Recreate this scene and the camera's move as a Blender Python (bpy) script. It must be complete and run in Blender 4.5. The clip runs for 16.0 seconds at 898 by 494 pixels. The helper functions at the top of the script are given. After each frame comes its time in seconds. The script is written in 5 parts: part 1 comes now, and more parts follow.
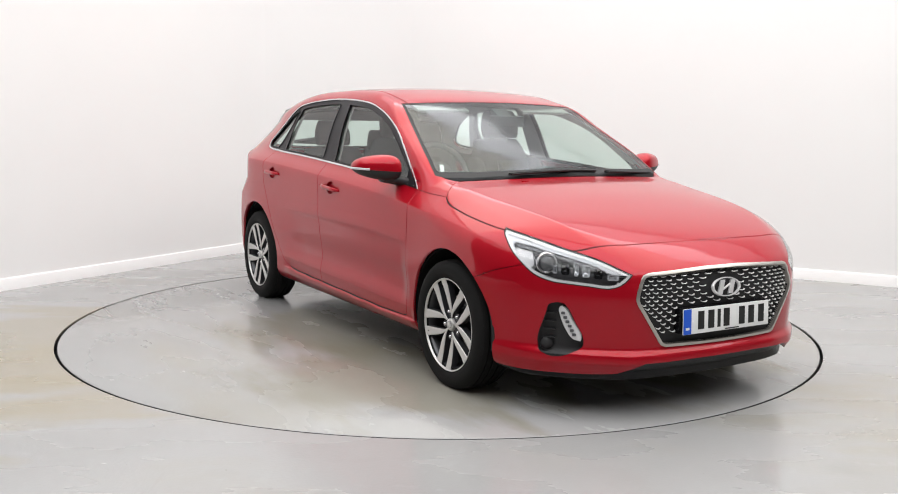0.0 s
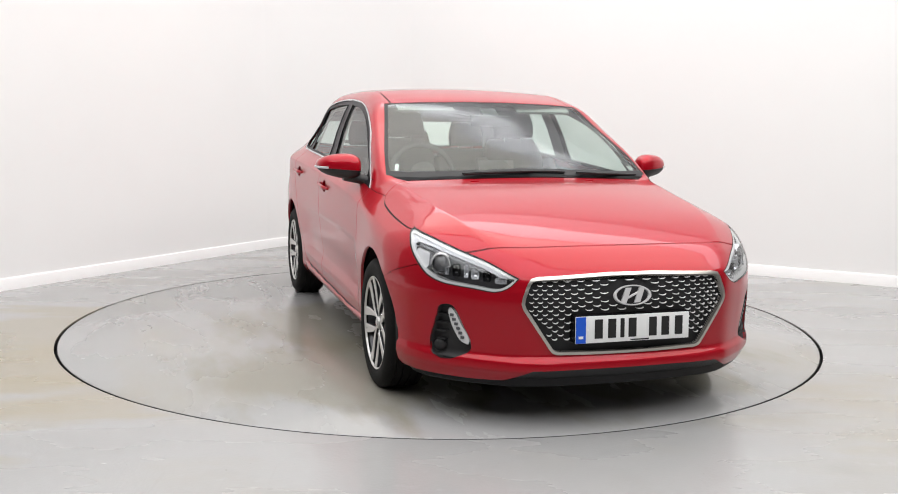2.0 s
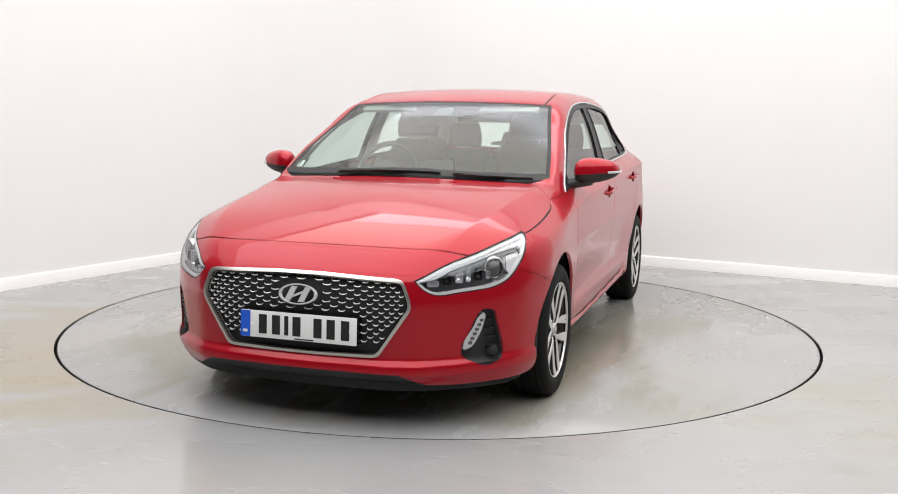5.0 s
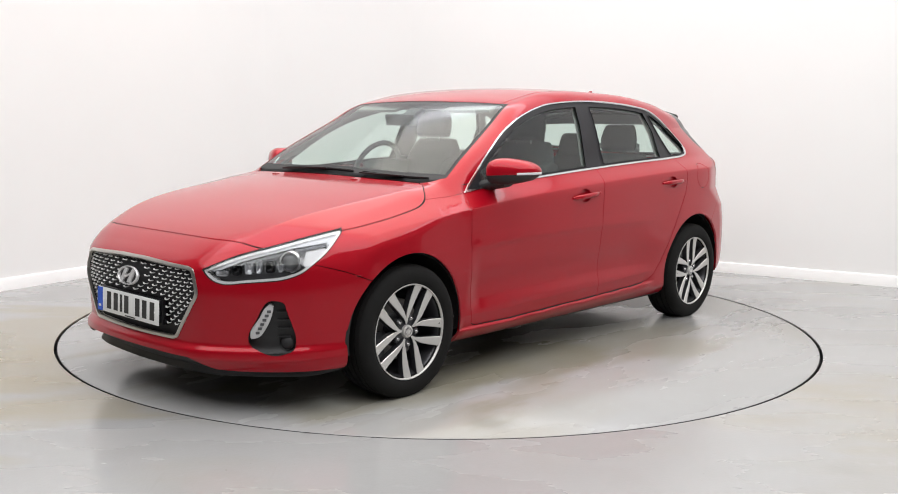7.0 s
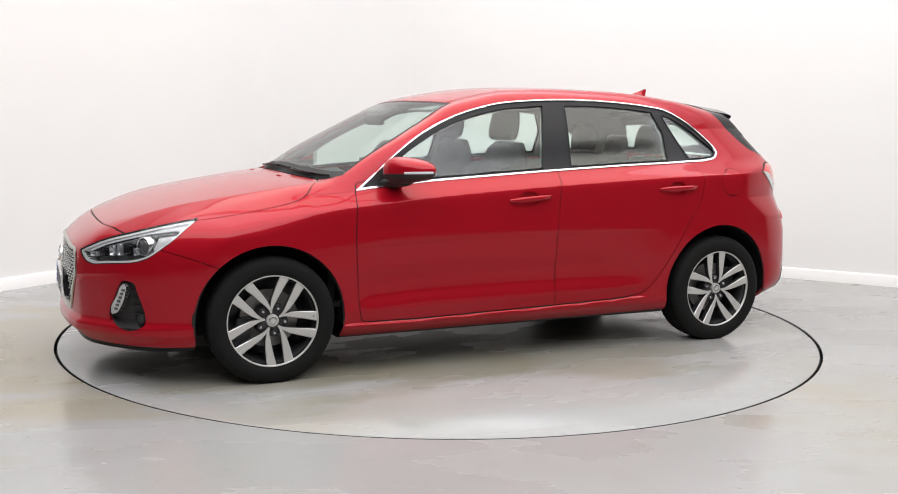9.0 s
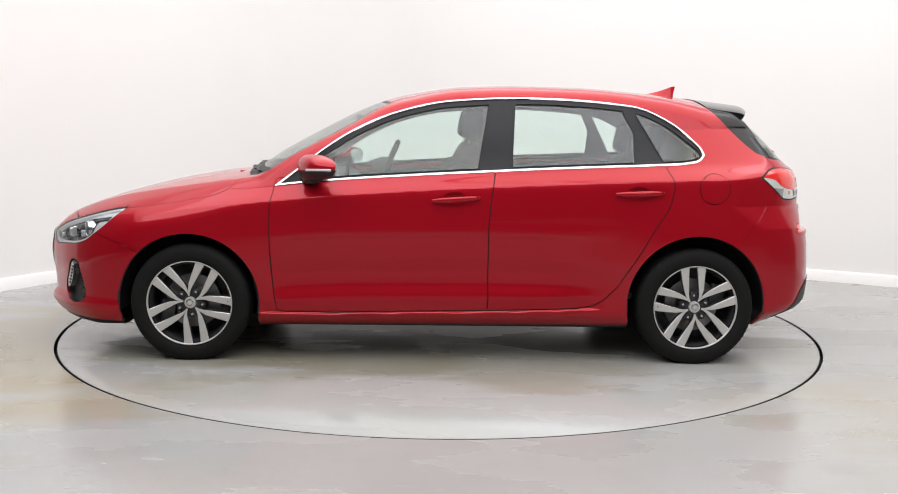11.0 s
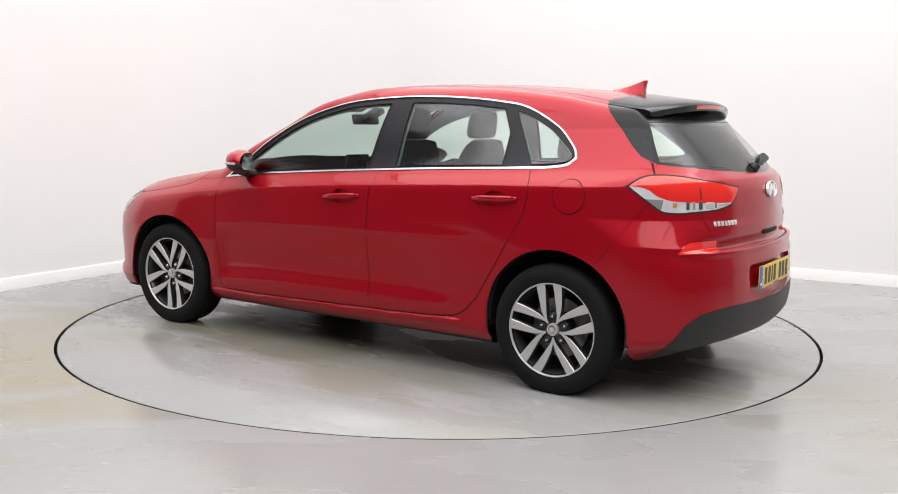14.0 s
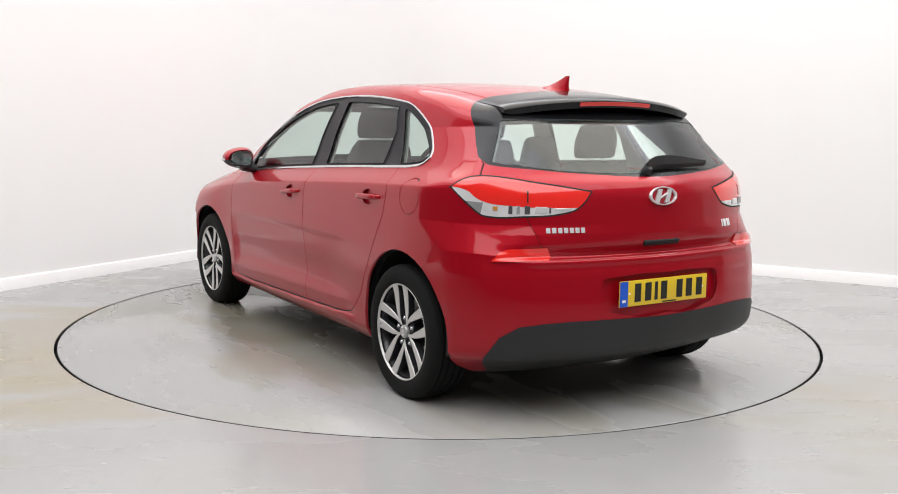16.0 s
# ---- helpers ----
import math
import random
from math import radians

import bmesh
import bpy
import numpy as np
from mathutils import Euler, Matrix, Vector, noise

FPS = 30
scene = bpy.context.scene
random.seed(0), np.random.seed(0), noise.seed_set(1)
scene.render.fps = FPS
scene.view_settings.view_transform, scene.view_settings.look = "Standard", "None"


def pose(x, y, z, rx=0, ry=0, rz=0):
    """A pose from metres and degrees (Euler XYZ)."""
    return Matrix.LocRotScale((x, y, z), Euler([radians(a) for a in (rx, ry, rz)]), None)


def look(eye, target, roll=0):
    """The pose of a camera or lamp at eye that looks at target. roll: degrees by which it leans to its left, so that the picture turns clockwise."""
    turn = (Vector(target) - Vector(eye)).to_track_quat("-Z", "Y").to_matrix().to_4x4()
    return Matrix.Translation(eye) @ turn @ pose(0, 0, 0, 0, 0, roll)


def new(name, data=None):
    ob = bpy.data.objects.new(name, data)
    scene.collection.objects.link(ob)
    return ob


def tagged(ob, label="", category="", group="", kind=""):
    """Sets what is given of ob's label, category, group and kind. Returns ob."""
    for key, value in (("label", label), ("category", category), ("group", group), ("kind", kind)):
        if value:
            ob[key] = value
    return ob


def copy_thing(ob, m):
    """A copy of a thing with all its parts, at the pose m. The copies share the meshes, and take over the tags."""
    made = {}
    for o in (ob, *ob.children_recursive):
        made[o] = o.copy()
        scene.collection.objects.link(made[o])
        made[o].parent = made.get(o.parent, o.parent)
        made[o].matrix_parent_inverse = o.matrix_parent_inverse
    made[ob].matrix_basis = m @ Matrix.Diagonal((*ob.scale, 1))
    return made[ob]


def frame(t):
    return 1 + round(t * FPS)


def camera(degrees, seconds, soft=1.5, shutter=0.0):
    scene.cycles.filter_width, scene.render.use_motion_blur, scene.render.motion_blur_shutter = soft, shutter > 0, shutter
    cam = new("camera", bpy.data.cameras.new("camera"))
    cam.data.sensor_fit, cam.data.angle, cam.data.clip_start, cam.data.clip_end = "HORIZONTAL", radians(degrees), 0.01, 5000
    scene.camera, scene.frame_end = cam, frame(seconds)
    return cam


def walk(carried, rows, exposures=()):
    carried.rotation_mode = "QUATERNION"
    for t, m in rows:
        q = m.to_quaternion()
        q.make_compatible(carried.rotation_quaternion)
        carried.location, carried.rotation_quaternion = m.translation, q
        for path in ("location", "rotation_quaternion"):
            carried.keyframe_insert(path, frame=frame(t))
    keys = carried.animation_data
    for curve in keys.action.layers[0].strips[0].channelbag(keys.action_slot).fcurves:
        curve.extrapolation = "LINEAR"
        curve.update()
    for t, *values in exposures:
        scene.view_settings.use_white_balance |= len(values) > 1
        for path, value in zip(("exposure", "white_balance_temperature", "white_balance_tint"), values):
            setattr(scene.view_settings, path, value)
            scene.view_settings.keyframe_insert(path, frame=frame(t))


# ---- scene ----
# ---- camera ----
eye = Vector((0.0, -5.9465, 1.2632))
tilt, pan = radians(-7.5356), radians(-0.4808)
ahead = Vector((-math.sin(pan) * math.cos(tilt), math.cos(pan) * math.cos(tilt), math.sin(tilt)))
cam = camera(50.416, 16.0, 1.0)
still = look(eye, eye + 5 * ahead, 0.7879)
walk(cam, [(0.0, still), (16.0, still)])

# ---- light ----
world = bpy.data.worlds.new("world")
scene.world = world
world.use_nodes = True
world.node_tree.nodes["Background"].inputs[0].default_value = (0.9, 0.95, 1.0, 1)
world.node_tree.nodes["Background"].inputs[1].default_value = 0.02
scene.view_settings.exposure = 0.0

CORNER = Vector((-1.196, 4.207, 0.0))
LEFT_WAY = Vector((-0.51, -0.86, 0.0)).normalized()
RIGHT_WAY = Vector((0.873, -0.487, 0.0)).normalized()
CEILING = 4.2


def in_room(a, b, z=0.0):
    """a metres along the left wall and b along the right one, from their corner."""
    return CORNER + a * LEFT_WAY + b * RIGHT_WAY + Vector((0, 0, z))


def panel_lamp(a, b, long, wide, watts, colour=(1.0, 0.985, 0.975)):
    data = bpy.data.lights.new("ceiling_lamp", "AREA")
    data.shape, data.size, data.size_y, data.energy, data.color = "RECTANGLE", long, wide, watts, colour
    lamp = new("ceiling_lamp", data)
    at = in_room(a, b, CEILING - 0.12)
    lamp.matrix_world = Matrix.Translation(at) @ Matrix.Rotation(math.atan2(RIGHT_WAY.y, RIGHT_WAY.x), 4, "Z")
    return lamp


# a luminous ceiling of panels, dimmer along the two white walls
WHITE, COOL, WARM = (1.0, 0.99, 0.99), (0.95, 0.96, 1.0), (1.0, 0.975, 0.91)
for a, b, long, wide, watts, colour in ((0.50, 4.75, 9.3, 0.9, 36, COOL), (1.36, 5.15, 8.5, 0.8, 98, COOL), (2.95, 5.15, 8.5, 2.3, 190, WARM), (5.32, 5.15, 8.5, 2.3, 205, COOL),
                                        (7.85, 5.15, 8.5, 2.6, 225, WHITE), (5.1, 0.46, 0.8, 8.2, 30, WHITE)):
    panel_lamp(a, b, long, wide, watts * 0.90, colour)


# ---- materials ----
def material(name, colour, rough=0.5, metal=0.0, coat=0.0, spread=0.06, scale=20.0, bump=0.0, bump_scale=200.0, ior=1.5, transmit=0.0, glow=None):
    """A surface with a little variation of its colour at two scales and fine relief."""
    m = bpy.data.materials.new(name)
    m.use_nodes = True
    t = m.node_tree
    b = t.nodes["Principled BSDF"]
    b.inputs["Base Color"].default_value = (*colour, 1)
    b.inputs["Roughness"].default_value, b.inputs["Metallic"].default_value = rough, metal
    b.inputs["Coat Weight"].default_value, b.inputs["Coat Roughness"].default_value = coat, 0.03
    b.inputs["IOR"].default_value, b.inputs["Transmission Weight"].default_value = ior, transmit
    where = t.nodes.new("ShaderNodeTexCoord")
    if spread:
        big, small, mix = t.nodes.new("ShaderNodeTexNoise"), t.nodes.new("ShaderNodeTexNoise"), t.nodes.new("ShaderNodeMix")
        big.inputs["Scale"].default_value, small.inputs["Scale"].default_value = scale * 0.15, scale
        big.inputs["Detail"].default_value = 6
        both = t.nodes.new("ShaderNodeMath")
        both.operation = "MULTIPLY_ADD"
        both.inputs[1].default_value = 0.5
        half = t.nodes.new("ShaderNodeMath")
        half.operation, half.inputs[1].default_value = "MULTIPLY", 0.5
        t.links.new(where.outputs["Object"], big.inputs["Vector"])
        t.links.new(where.outputs["Object"], small.inputs["Vector"])
        t.links.new(small.outputs[0], half.inputs[0])
        t.links.new(big.outputs[0], both.inputs[0])
        t.links.new(half.outputs[0], both.inputs[2])
        mix.data_type = "RGBA"
        mix.inputs["A"].default_value = (*[max(0, c * (1 - 2 * spread)) for c in colour], 1)
        mix.inputs["B"].default_value = (*[min(1, c * (1 + 2 * spread)) for c in colour], 1)
        t.links.new(both.outputs[0], mix.inputs["Factor"])
        t.links.new(mix.outputs["Result"], b.inputs["Base Color"])
    if bump:
        fine, relief = t.nodes.new("ShaderNodeTexNoise"), t.nodes.new("ShaderNodeBump")
        fine.inputs["Scale"].default_value = bump_scale
        relief.inputs["Strength"].default_value, relief.inputs["Distance"].default_value = bump, 0.002
        t.links.new(where.outputs["Object"], fine.inputs["Vector"])
        t.links.new(fine.outputs[0], relief.inputs["Height"])
        t.links.new(relief.outputs[0], b.inputs["Normal"])
    if glow:
        b.inputs["Emission Color"].default_value, b.inputs["Emission Strength"].default_value = (*glow[0], 1), glow[1]
    return m


def links(m):
    return m.node_tree.nodes, m.node_tree.links


def thin_glass(name, tint, rough=0.0, least=0.095):
    """Thin tinted panes: they let light straight through and mirror more at a glancing angle."""
    m = bpy.data.materials.new(name)
    m.use_nodes = True
    n, l = links(m)
    n.clear()
    out, mix, clear, gloss, edge = (n.new("ShaderNode" + k) for k in ("OutputMaterial", "MixShader", "BsdfTransparent", "BsdfGlossy", "LayerWeight"))
    clear.inputs[0].default_value = (*tint, 1)
    gloss.inputs["Roughness"].default_value = rough
    edge.inputs["Blend"].default_value = 0.5
    steep, share = n.new("ShaderNodeMath"), n.new("ShaderNodeMath")
    steep.operation, steep.inputs[1].default_value = "POWER", 5.0
    share.operation, share.inputs[1].default_value, share.inputs[2].default_value = "MULTIPLY_ADD", 0.85, least
    l.new(edge.outputs["Facing"], steep.inputs[0]), l.new(steep.outputs[0], share.inputs[0]), l.new(share.outputs[0], mix.inputs[0]), l.new(clear.outputs[0], mix.inputs[1]), l.new(gloss.outputs[0], mix.inputs[2])
    l.new(mix.outputs[0], out.inputs[0])
    return m


def floor_material(name, seed, blotches=(), blotch_colour=(0.30, 0.262, 0.185)):
    """Worn grey floor paint: cloudy stains, ochre patches, scuffs and specks."""
    m = material(name, (0.40, 0.392, 0.385), 0.3, spread=0.0)
    n, l = links(m)
    b = n["Principled BSDF"]
    where = n.new("ShaderNodeTexCoord")

    def cloud(scale, lo, hi, detail=8, stretch=(1, 1, 1)):
        turn, tex, ramp = n.new("ShaderNodeMapping"), n.new("ShaderNodeTexNoise"), n.new("ShaderNodeMapRange")
        turn.inputs["Location"].default_value, turn.inputs["Scale"].default_value = (seed, seed * 0.7, 0), stretch
        tex.inputs["Scale"].default_value, tex.inputs["Detail"].default_value = scale, detail
        ramp.inputs["From Min"].default_value, ramp.inputs["From Max"].default_value = lo, hi
        l.new(where.outputs["Object"], turn.inputs[0]), l.new(turn.outputs[0], tex.inputs["Vector"]), l.new(tex.outputs[0], ramp.inputs[0])
        return ramp.outputs[0]

    def over(below, colour, factor, amount):
        mix, weak = n.new("ShaderNodeMix"), n.new("ShaderNodeMath")
        mix.data_type, weak.operation = "RGBA", "MULTIPLY"
        weak.inputs[1].default_value = amount
        l.new(factor, weak.inputs[0]), l.new(weak.outputs[0], mix.inputs["Factor"])
        mix.inputs["B"].default_value = (*colour, 1)
        if below is None:
            mix.inputs["A"].default_value = (0.338, 0.337, 0.333, 1)
        else:
            l.new(below, mix.inputs["A"])
        return mix.outputs["Result"]

    c = over(None, (0.295, 0.294, 0.290), cloud(0.9, 0.42, 0.68), 0.6)
    c = over(c, (0.31, 0.275, 0.200), cloud(0.55, 0.52, 0.70, 8, (1, 2.2, 1)), 0.35)
    c = over(c, (0.25, 0.242, 0.23), cloud(2.3, 0.60, 0.70, 10), 0.22)
    c = over(c, (0.365, 0.364, 0.362), cloud(14, 0.60, 0.75, 4), 0.4)
    c = over(c, (0.20, 0.19, 0.18), cloud(38, 0.74, 0.80, 2), 0.6)
    c = over(c, (0.30, 0.29, 0.28), cloud(2.0, 0.695, 0.71, 3, (14, 0.5, 1)), 0.2)
    if blotches:
        # old ochre stains on the floor, ragged darker olive patches on the turntable
        for (x, y), size, amount in blotches:
            far, ragged, blotch = n.new("ShaderNodeVectorMath"), n.new("ShaderNodeMath"), n.new("ShaderNodeMapRange")
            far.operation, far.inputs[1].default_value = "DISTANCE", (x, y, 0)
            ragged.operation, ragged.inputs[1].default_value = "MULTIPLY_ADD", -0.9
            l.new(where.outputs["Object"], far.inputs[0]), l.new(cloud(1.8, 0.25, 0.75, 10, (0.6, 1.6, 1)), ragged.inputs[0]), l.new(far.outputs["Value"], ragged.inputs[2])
            blotch.inputs["From Min"].default_value, blotch.inputs["From Max"].default_value = size - 0.45, size - 0.75
            l.new(ragged.outputs[0], blotch.inputs[0])
            c = over(c, blotch_colour, blotch.outputs[0], amount)
    l.new(c, b.inputs["Base Color"])
    rough = n.new("ShaderNodeMapRange")
    rough.inputs["To Min"].default_value, rough.inputs["To Max"].default_value = 0.15, 0.29
    l.new(cloud(1.5, 0.49, 0.53, 6, (0.6, 1.5, 1)), rough.inputs[0]), l.new(rough.outputs[0], b.inputs["Roughness"])
    bump = n.new("ShaderNodeBump")
    bump.inputs["Strength"].default_value, bump.inputs["Distance"].default_value = 0.12, 0.002
    l.new(cloud(60, 0.3, 0.7, 4), bump.inputs["Height"]), l.new(bump.outputs[0], b.inputs["Normal"])
    return m


def car_paint():
    m = material("red metallic paint", (0.40, 0.004, 0.012), 0.36, metal=0.28, coat=0.78, spread=0.0)
    n, l = links(m)
    b = n["Principled BSDF"]
    b.inputs["Coat Roughness"].default_value, b.inputs["Coat IOR"].default_value = 0.05, 1.45
    b.inputs["Specular IOR Level"].default_value = 0.12
    where, flake, bump, orange, both = (n.new("ShaderNode" + k) for k in ("TexCoord", "TexVoronoi", "Bump", "TexNoise", "Bump"))
    flake.inputs["Scale"].default_value = 900
    l.new(where.outputs["Object"], flake.inputs["Vector"])
    ramp, mix = n.new("ShaderNodeMapRange"), n.new("ShaderNodeMix")
    mix.data_type = "RGBA"
    mix.inputs["A"].default_value, mix.inputs["B"].default_value = (0.33, 0.0009, 0.0085, 1), (0.43, 0.0022, 0.014, 1)
    l.new(flake.outputs["Color"], ramp.inputs[0]), l.new(ramp.outputs[0], mix.inputs["Factor"])
    l.new(mix.outputs["Result"], b.inputs["Base Color"])
    orange.inputs["Scale"].default_value = 160
    both.inputs["Strength"].default_value, both.inputs["Distance"].default_value = 0.012, 0.001
    l.new(where.outputs["Object"], orange.inputs["Vector"]), l.new(orange.outputs[0], both.inputs["Height"])
    l.new(both.outputs[0], b.inputs["Coat Normal"])
    return m


M_WALL = material("white painted wall", (0.845, 0.84, 0.835), 0.65, spread=0.012, scale=2.5, bump=0.08, bump_scale=90)
M_TRIM = material("white gloss trim", (0.90, 0.895, 0.89), 0.35, spread=0.02, scale=5)
M_DARK_WALL = material("dull brown wall", (0.085, 0.079, 0.076), 0.7, spread=0.2, scale=2)
M_CEIL = material("grey ceiling board", (0.40, 0.395, 0.39), 0.8, spread=0.03, scale=4)
M_FLOOR = floor_material("worn grey floor paint", 3.1, (((-2.15, -1.35), 0.75, 0.75), ((-2.5, -0.45), 0.8, 0.65), ((-1.65, -1.8), 0.55, 0.6), ((1.9, -1.75), 0.55, 0.35)))
# the turntable's patches are darker olive, set under and beside the car
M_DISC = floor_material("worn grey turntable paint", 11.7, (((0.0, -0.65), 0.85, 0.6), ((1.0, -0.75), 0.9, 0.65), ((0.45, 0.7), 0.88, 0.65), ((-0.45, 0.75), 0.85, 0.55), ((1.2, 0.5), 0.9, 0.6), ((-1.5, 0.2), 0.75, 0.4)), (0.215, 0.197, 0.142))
M_RED = car_paint()
M_SILVER = material("bright silver plating", (0.84, 0.84, 0.84), 0.22, metal=0.45, coat=0.5, spread=0.02, scale=20)
M_PIT = material("matt black backing", (0.008, 0.008, 0.009), 0.6, spread=0.1)
M_BLACK = material("black plastic", (0.018, 0.018, 0.019), 0.5, spread=0.15, scale=30, bump=0.25, bump_scale=700)
M_GLOSS = material("gloss black plastic", (0.008, 0.008, 0.009), 0.14, coat=0.0, ior=1.36, spread=0.0)
M_SEAL = material("black rubber seal", (0.010, 0.009, 0.009), 0.75, spread=0.1)
M_CHROME = material("polished trim", (0.66, 0.66, 0.67), 0.2, metal=1.0, spread=0.015, scale=12)
M_SATIN = material("satin nickel trim", (0.60, 0.575, 0.535), 0.34, metal=1.0, spread=0.02, scale=12)
M_ALLOY = material("machined alloy", (0.64, 0.63, 0.61), 0.38, metal=0.5, spread=0.04, scale=60, bump=0.05, bump_scale=900)
M_ALLOY_DARK = material("dark alloy paint", (0.055, 0.055, 0.06), 0.35, metal=0.5, coat=0.4, spread=0.1, scale=40)
M_TYRE = material("tyre rubber", (0.008, 0.0079, 0.0077), 0.8, ior=1.3, spread=0.22, scale=14, bump=0.2, bump_scale=300)
M_DISC_BRAKE = material("brake steel", (0.32, 0.31, 0.30), 0.4, metal=0.9, spread=0.15, scale=50)
M_PILLAR = material("satin black film", (0.016, 0.015, 0.018), 0.42, ior=1.35, spread=0.1, scale=40)
M_GLASS = thin_glass("green tinted glass", (0.80, 0.90, 0.86), 0.12)
M_LENS = thin_glass("clear lamp lens", (0.95, 0.96, 0.97), least=0.04)
M_REDLENS = material("red lamp lens", (0.85, 0.022, 0.016), 0.15, coat=1.0, spread=0.12, scale=9)
M_WHITELENS = material("clear ribbed lamp lens", (0.64, 0.64, 0.64), 0.14, coat=1.0, spread=0.25, scale=16)
M_LAMP = material("lamp reflector", (0.66, 0.67, 0.69), 0.2, metal=0.7, spread=0.2, scale=25)
M_LAMPDARK = material("dark lamp housing", (0.10, 0.102, 0.108), 0.3, metal=0.3, spread=0.2, scale=30)
M_LAMPWHITE = material("white light guide", (0.60, 0.61, 0.63), 0.3, coat=0.3, spread=0.02)
M_AMBER = material("amber bulb", (0.55, 0.24, 0.05), 0.2, coat=1.0, spread=0.05)
M_PLATE_W = material("white plate", (0.82, 0.83, 0.82), 0.3, spread=0.02, scale=30)
M_PLATE_Y = material("yellow plate", (0.80, 0.55, 0.03), 0.3, spread=0.03, scale=30)
M_PLATE_B = material("blue plate band", (0.012, 0.10, 0.62), 0.35, spread=0.03)
M_INK = material("black ink", (0.012, 0.012, 0.012), 0.45, spread=0.0)
M_TRIMGREY = material("grey headliner", (0.33, 0.325, 0.31), 0.9, spread=0.06, scale=40, bump=0.2, bump_scale=500)
M_CLOTH = material("charcoal seat cloth", (0.045, 0.045, 0.048), 0.9, spread=0.2, scale=70, bump=0.4, bump_scale=900)
M_DASH = material("dark grey dashboard", (0.04, 0.04, 0.042), 0.6, spread=0.12, scale=50, bump=0.3, bump_scale=600)
M_DASHES = material("bright silver grille paint", (0.78, 0.78, 0.77), 0.3, metal=0.15, coat=0.5, spread=0.03, scale=60)
M_MIRROR = material("mirror glass", (0.85, 0.90, 0.90), 0.02, metal=1.0, spread=0.0)
M_HOUSING = material("dark grey lamp housing", (0.13, 0.132, 0.14), 0.22, metal=0.4, spread=0.25, scale=30)


# ---- car shape ----
def curve(*knots):
    """A smooth curve through (x, y) knots, flat beyond its ends, with no overshoot."""
    xs, ys = np.array(knots, float).T
    order = np.argsort(xs)
    xs, ys = xs[order], ys[order]
    h, d = np.diff(xs), np.diff(ys) / np.diff(xs)
    m = np.zeros(len(xs))
    m[0], m[-1] = d[0], d[-1]
    same = d[:-1] * d[1:] > 0
    w1, w2 = 2 * h[1:] + h[:-1], h[1:] + 2 * h[:-1]
    with np.errstate(divide="ignore", invalid="ignore"):
        m[1:-1] = np.where(same, (w1 + w2) / (w1 / d[:-1] + w2 / d[1:]), 0)

    def at(v):
        v = np.clip(v, xs[0], xs[-1])
        i = np.clip(np.searchsorted(xs, v) - 1, 0, len(h) - 1)
        s = (v - xs[i]) / h[i]
        return ((1 + 2 * s) * (1 - s) ** 2 * ys[i] + s * (1 - s) ** 2 * h[i] * m[i]
                + s * s * (3 - 2 * s) * ys[i + 1] + s * s * (s - 1) * h[i] * m[i + 1])
    return at


def smax(a, b, k):
    h = np.maximum(k - np.abs(a - b), 0) / k
    return np.maximum(a, b) + h * h * k / 4


# the car: x forward from the middle between the axles, y to its left, z up from the ground
PROFILE = curve((2.30, 0.50), (2.20, 0.66), (2.13, 0.705), (2.05, 0.752), (1.90, 0.812), (1.70, 0.871), (1.50, 0.918), (1.30, 0.952),
                (1.12, 0.976), (1.06, 1.006), (0.90, 1.107), (0.70, 1.216), (0.50, 1.318), (0.35, 1.377), (0.22, 1.411), (0.08, 1.437),
                (-0.10, 1.459), (-0.40, 1.469), (-0.70, 1.465), (-1.07, 1.444), (-1.40, 1.412), (-1.60, 1.388), (-1.92, 1.350))
CROWN = curve((2.2, 0.03), (2.0, 0.05), (1.7, 0.03), (1.3, 0.035), (1.0, 0.025), (0.6, 0.055), (0.38, 0.075), (0.2, 0.086), (0.0, 0.065), (-0.8, 0.064), (-1.2, 0.10), (-1.5, 0.17), (-1.9, 0.17))
CREASE = curve((2.1, 0.52), (1.6, 0.64), (1.1, 0.70), (0.8, 0.78), (0.4, 1.2))
RECESS = curve((-0.06, 0.0), (-0.018, 0.0018), (-0.006, 0.0018), (0.028, -0.004), (0.10, -0.011), (0.20, -0.021), (0.26, -0.018), (0.33, -0.003), (0.39, 0.0))
WIDTH = curve((2.3, 0.885), (1.45, 0.897), (0.95, 0.884), (0.3, 0.886), (-0.6, 0.889), (-1.35, 0.898), (-1.7, 0.880), (-1.95, 0.835), (-2.15, 0.77))
BELT = curve((2.1, 0.74), (1.68, 0.815), (1.3, 0.875), (0.88, 0.920), (0.54, 0.953), (0.0, 0.990), (-0.5, 1.017), (-1.13, 1.047), (-1.6, 1.06), (-2.0, 1.06))
SIDE_LOW = curve((0.15, -0.070), (0.20, -0.038), (0.27, -0.016), (0.33, -0.014), (0.42, -0.010), (0.55, 0.0), (0.68, 0.0))
SIDE_HIGH = curve((-0.25, 0.0), (-0.12, -0.004), (-0.078, -0.010), (-0.068, -0.017), (0.0, -0.078), (0.03, -0.092), (0.20, -0.148), (0.36, -0.222), (0.50, -0.32))
CABIN_TAPER = curve((1.0, 0.0), (0.2, 0.0), (-0.8, 0.01), (-1.3, 0.055), (-1.6, 0.10), (-1.9, 0.17))
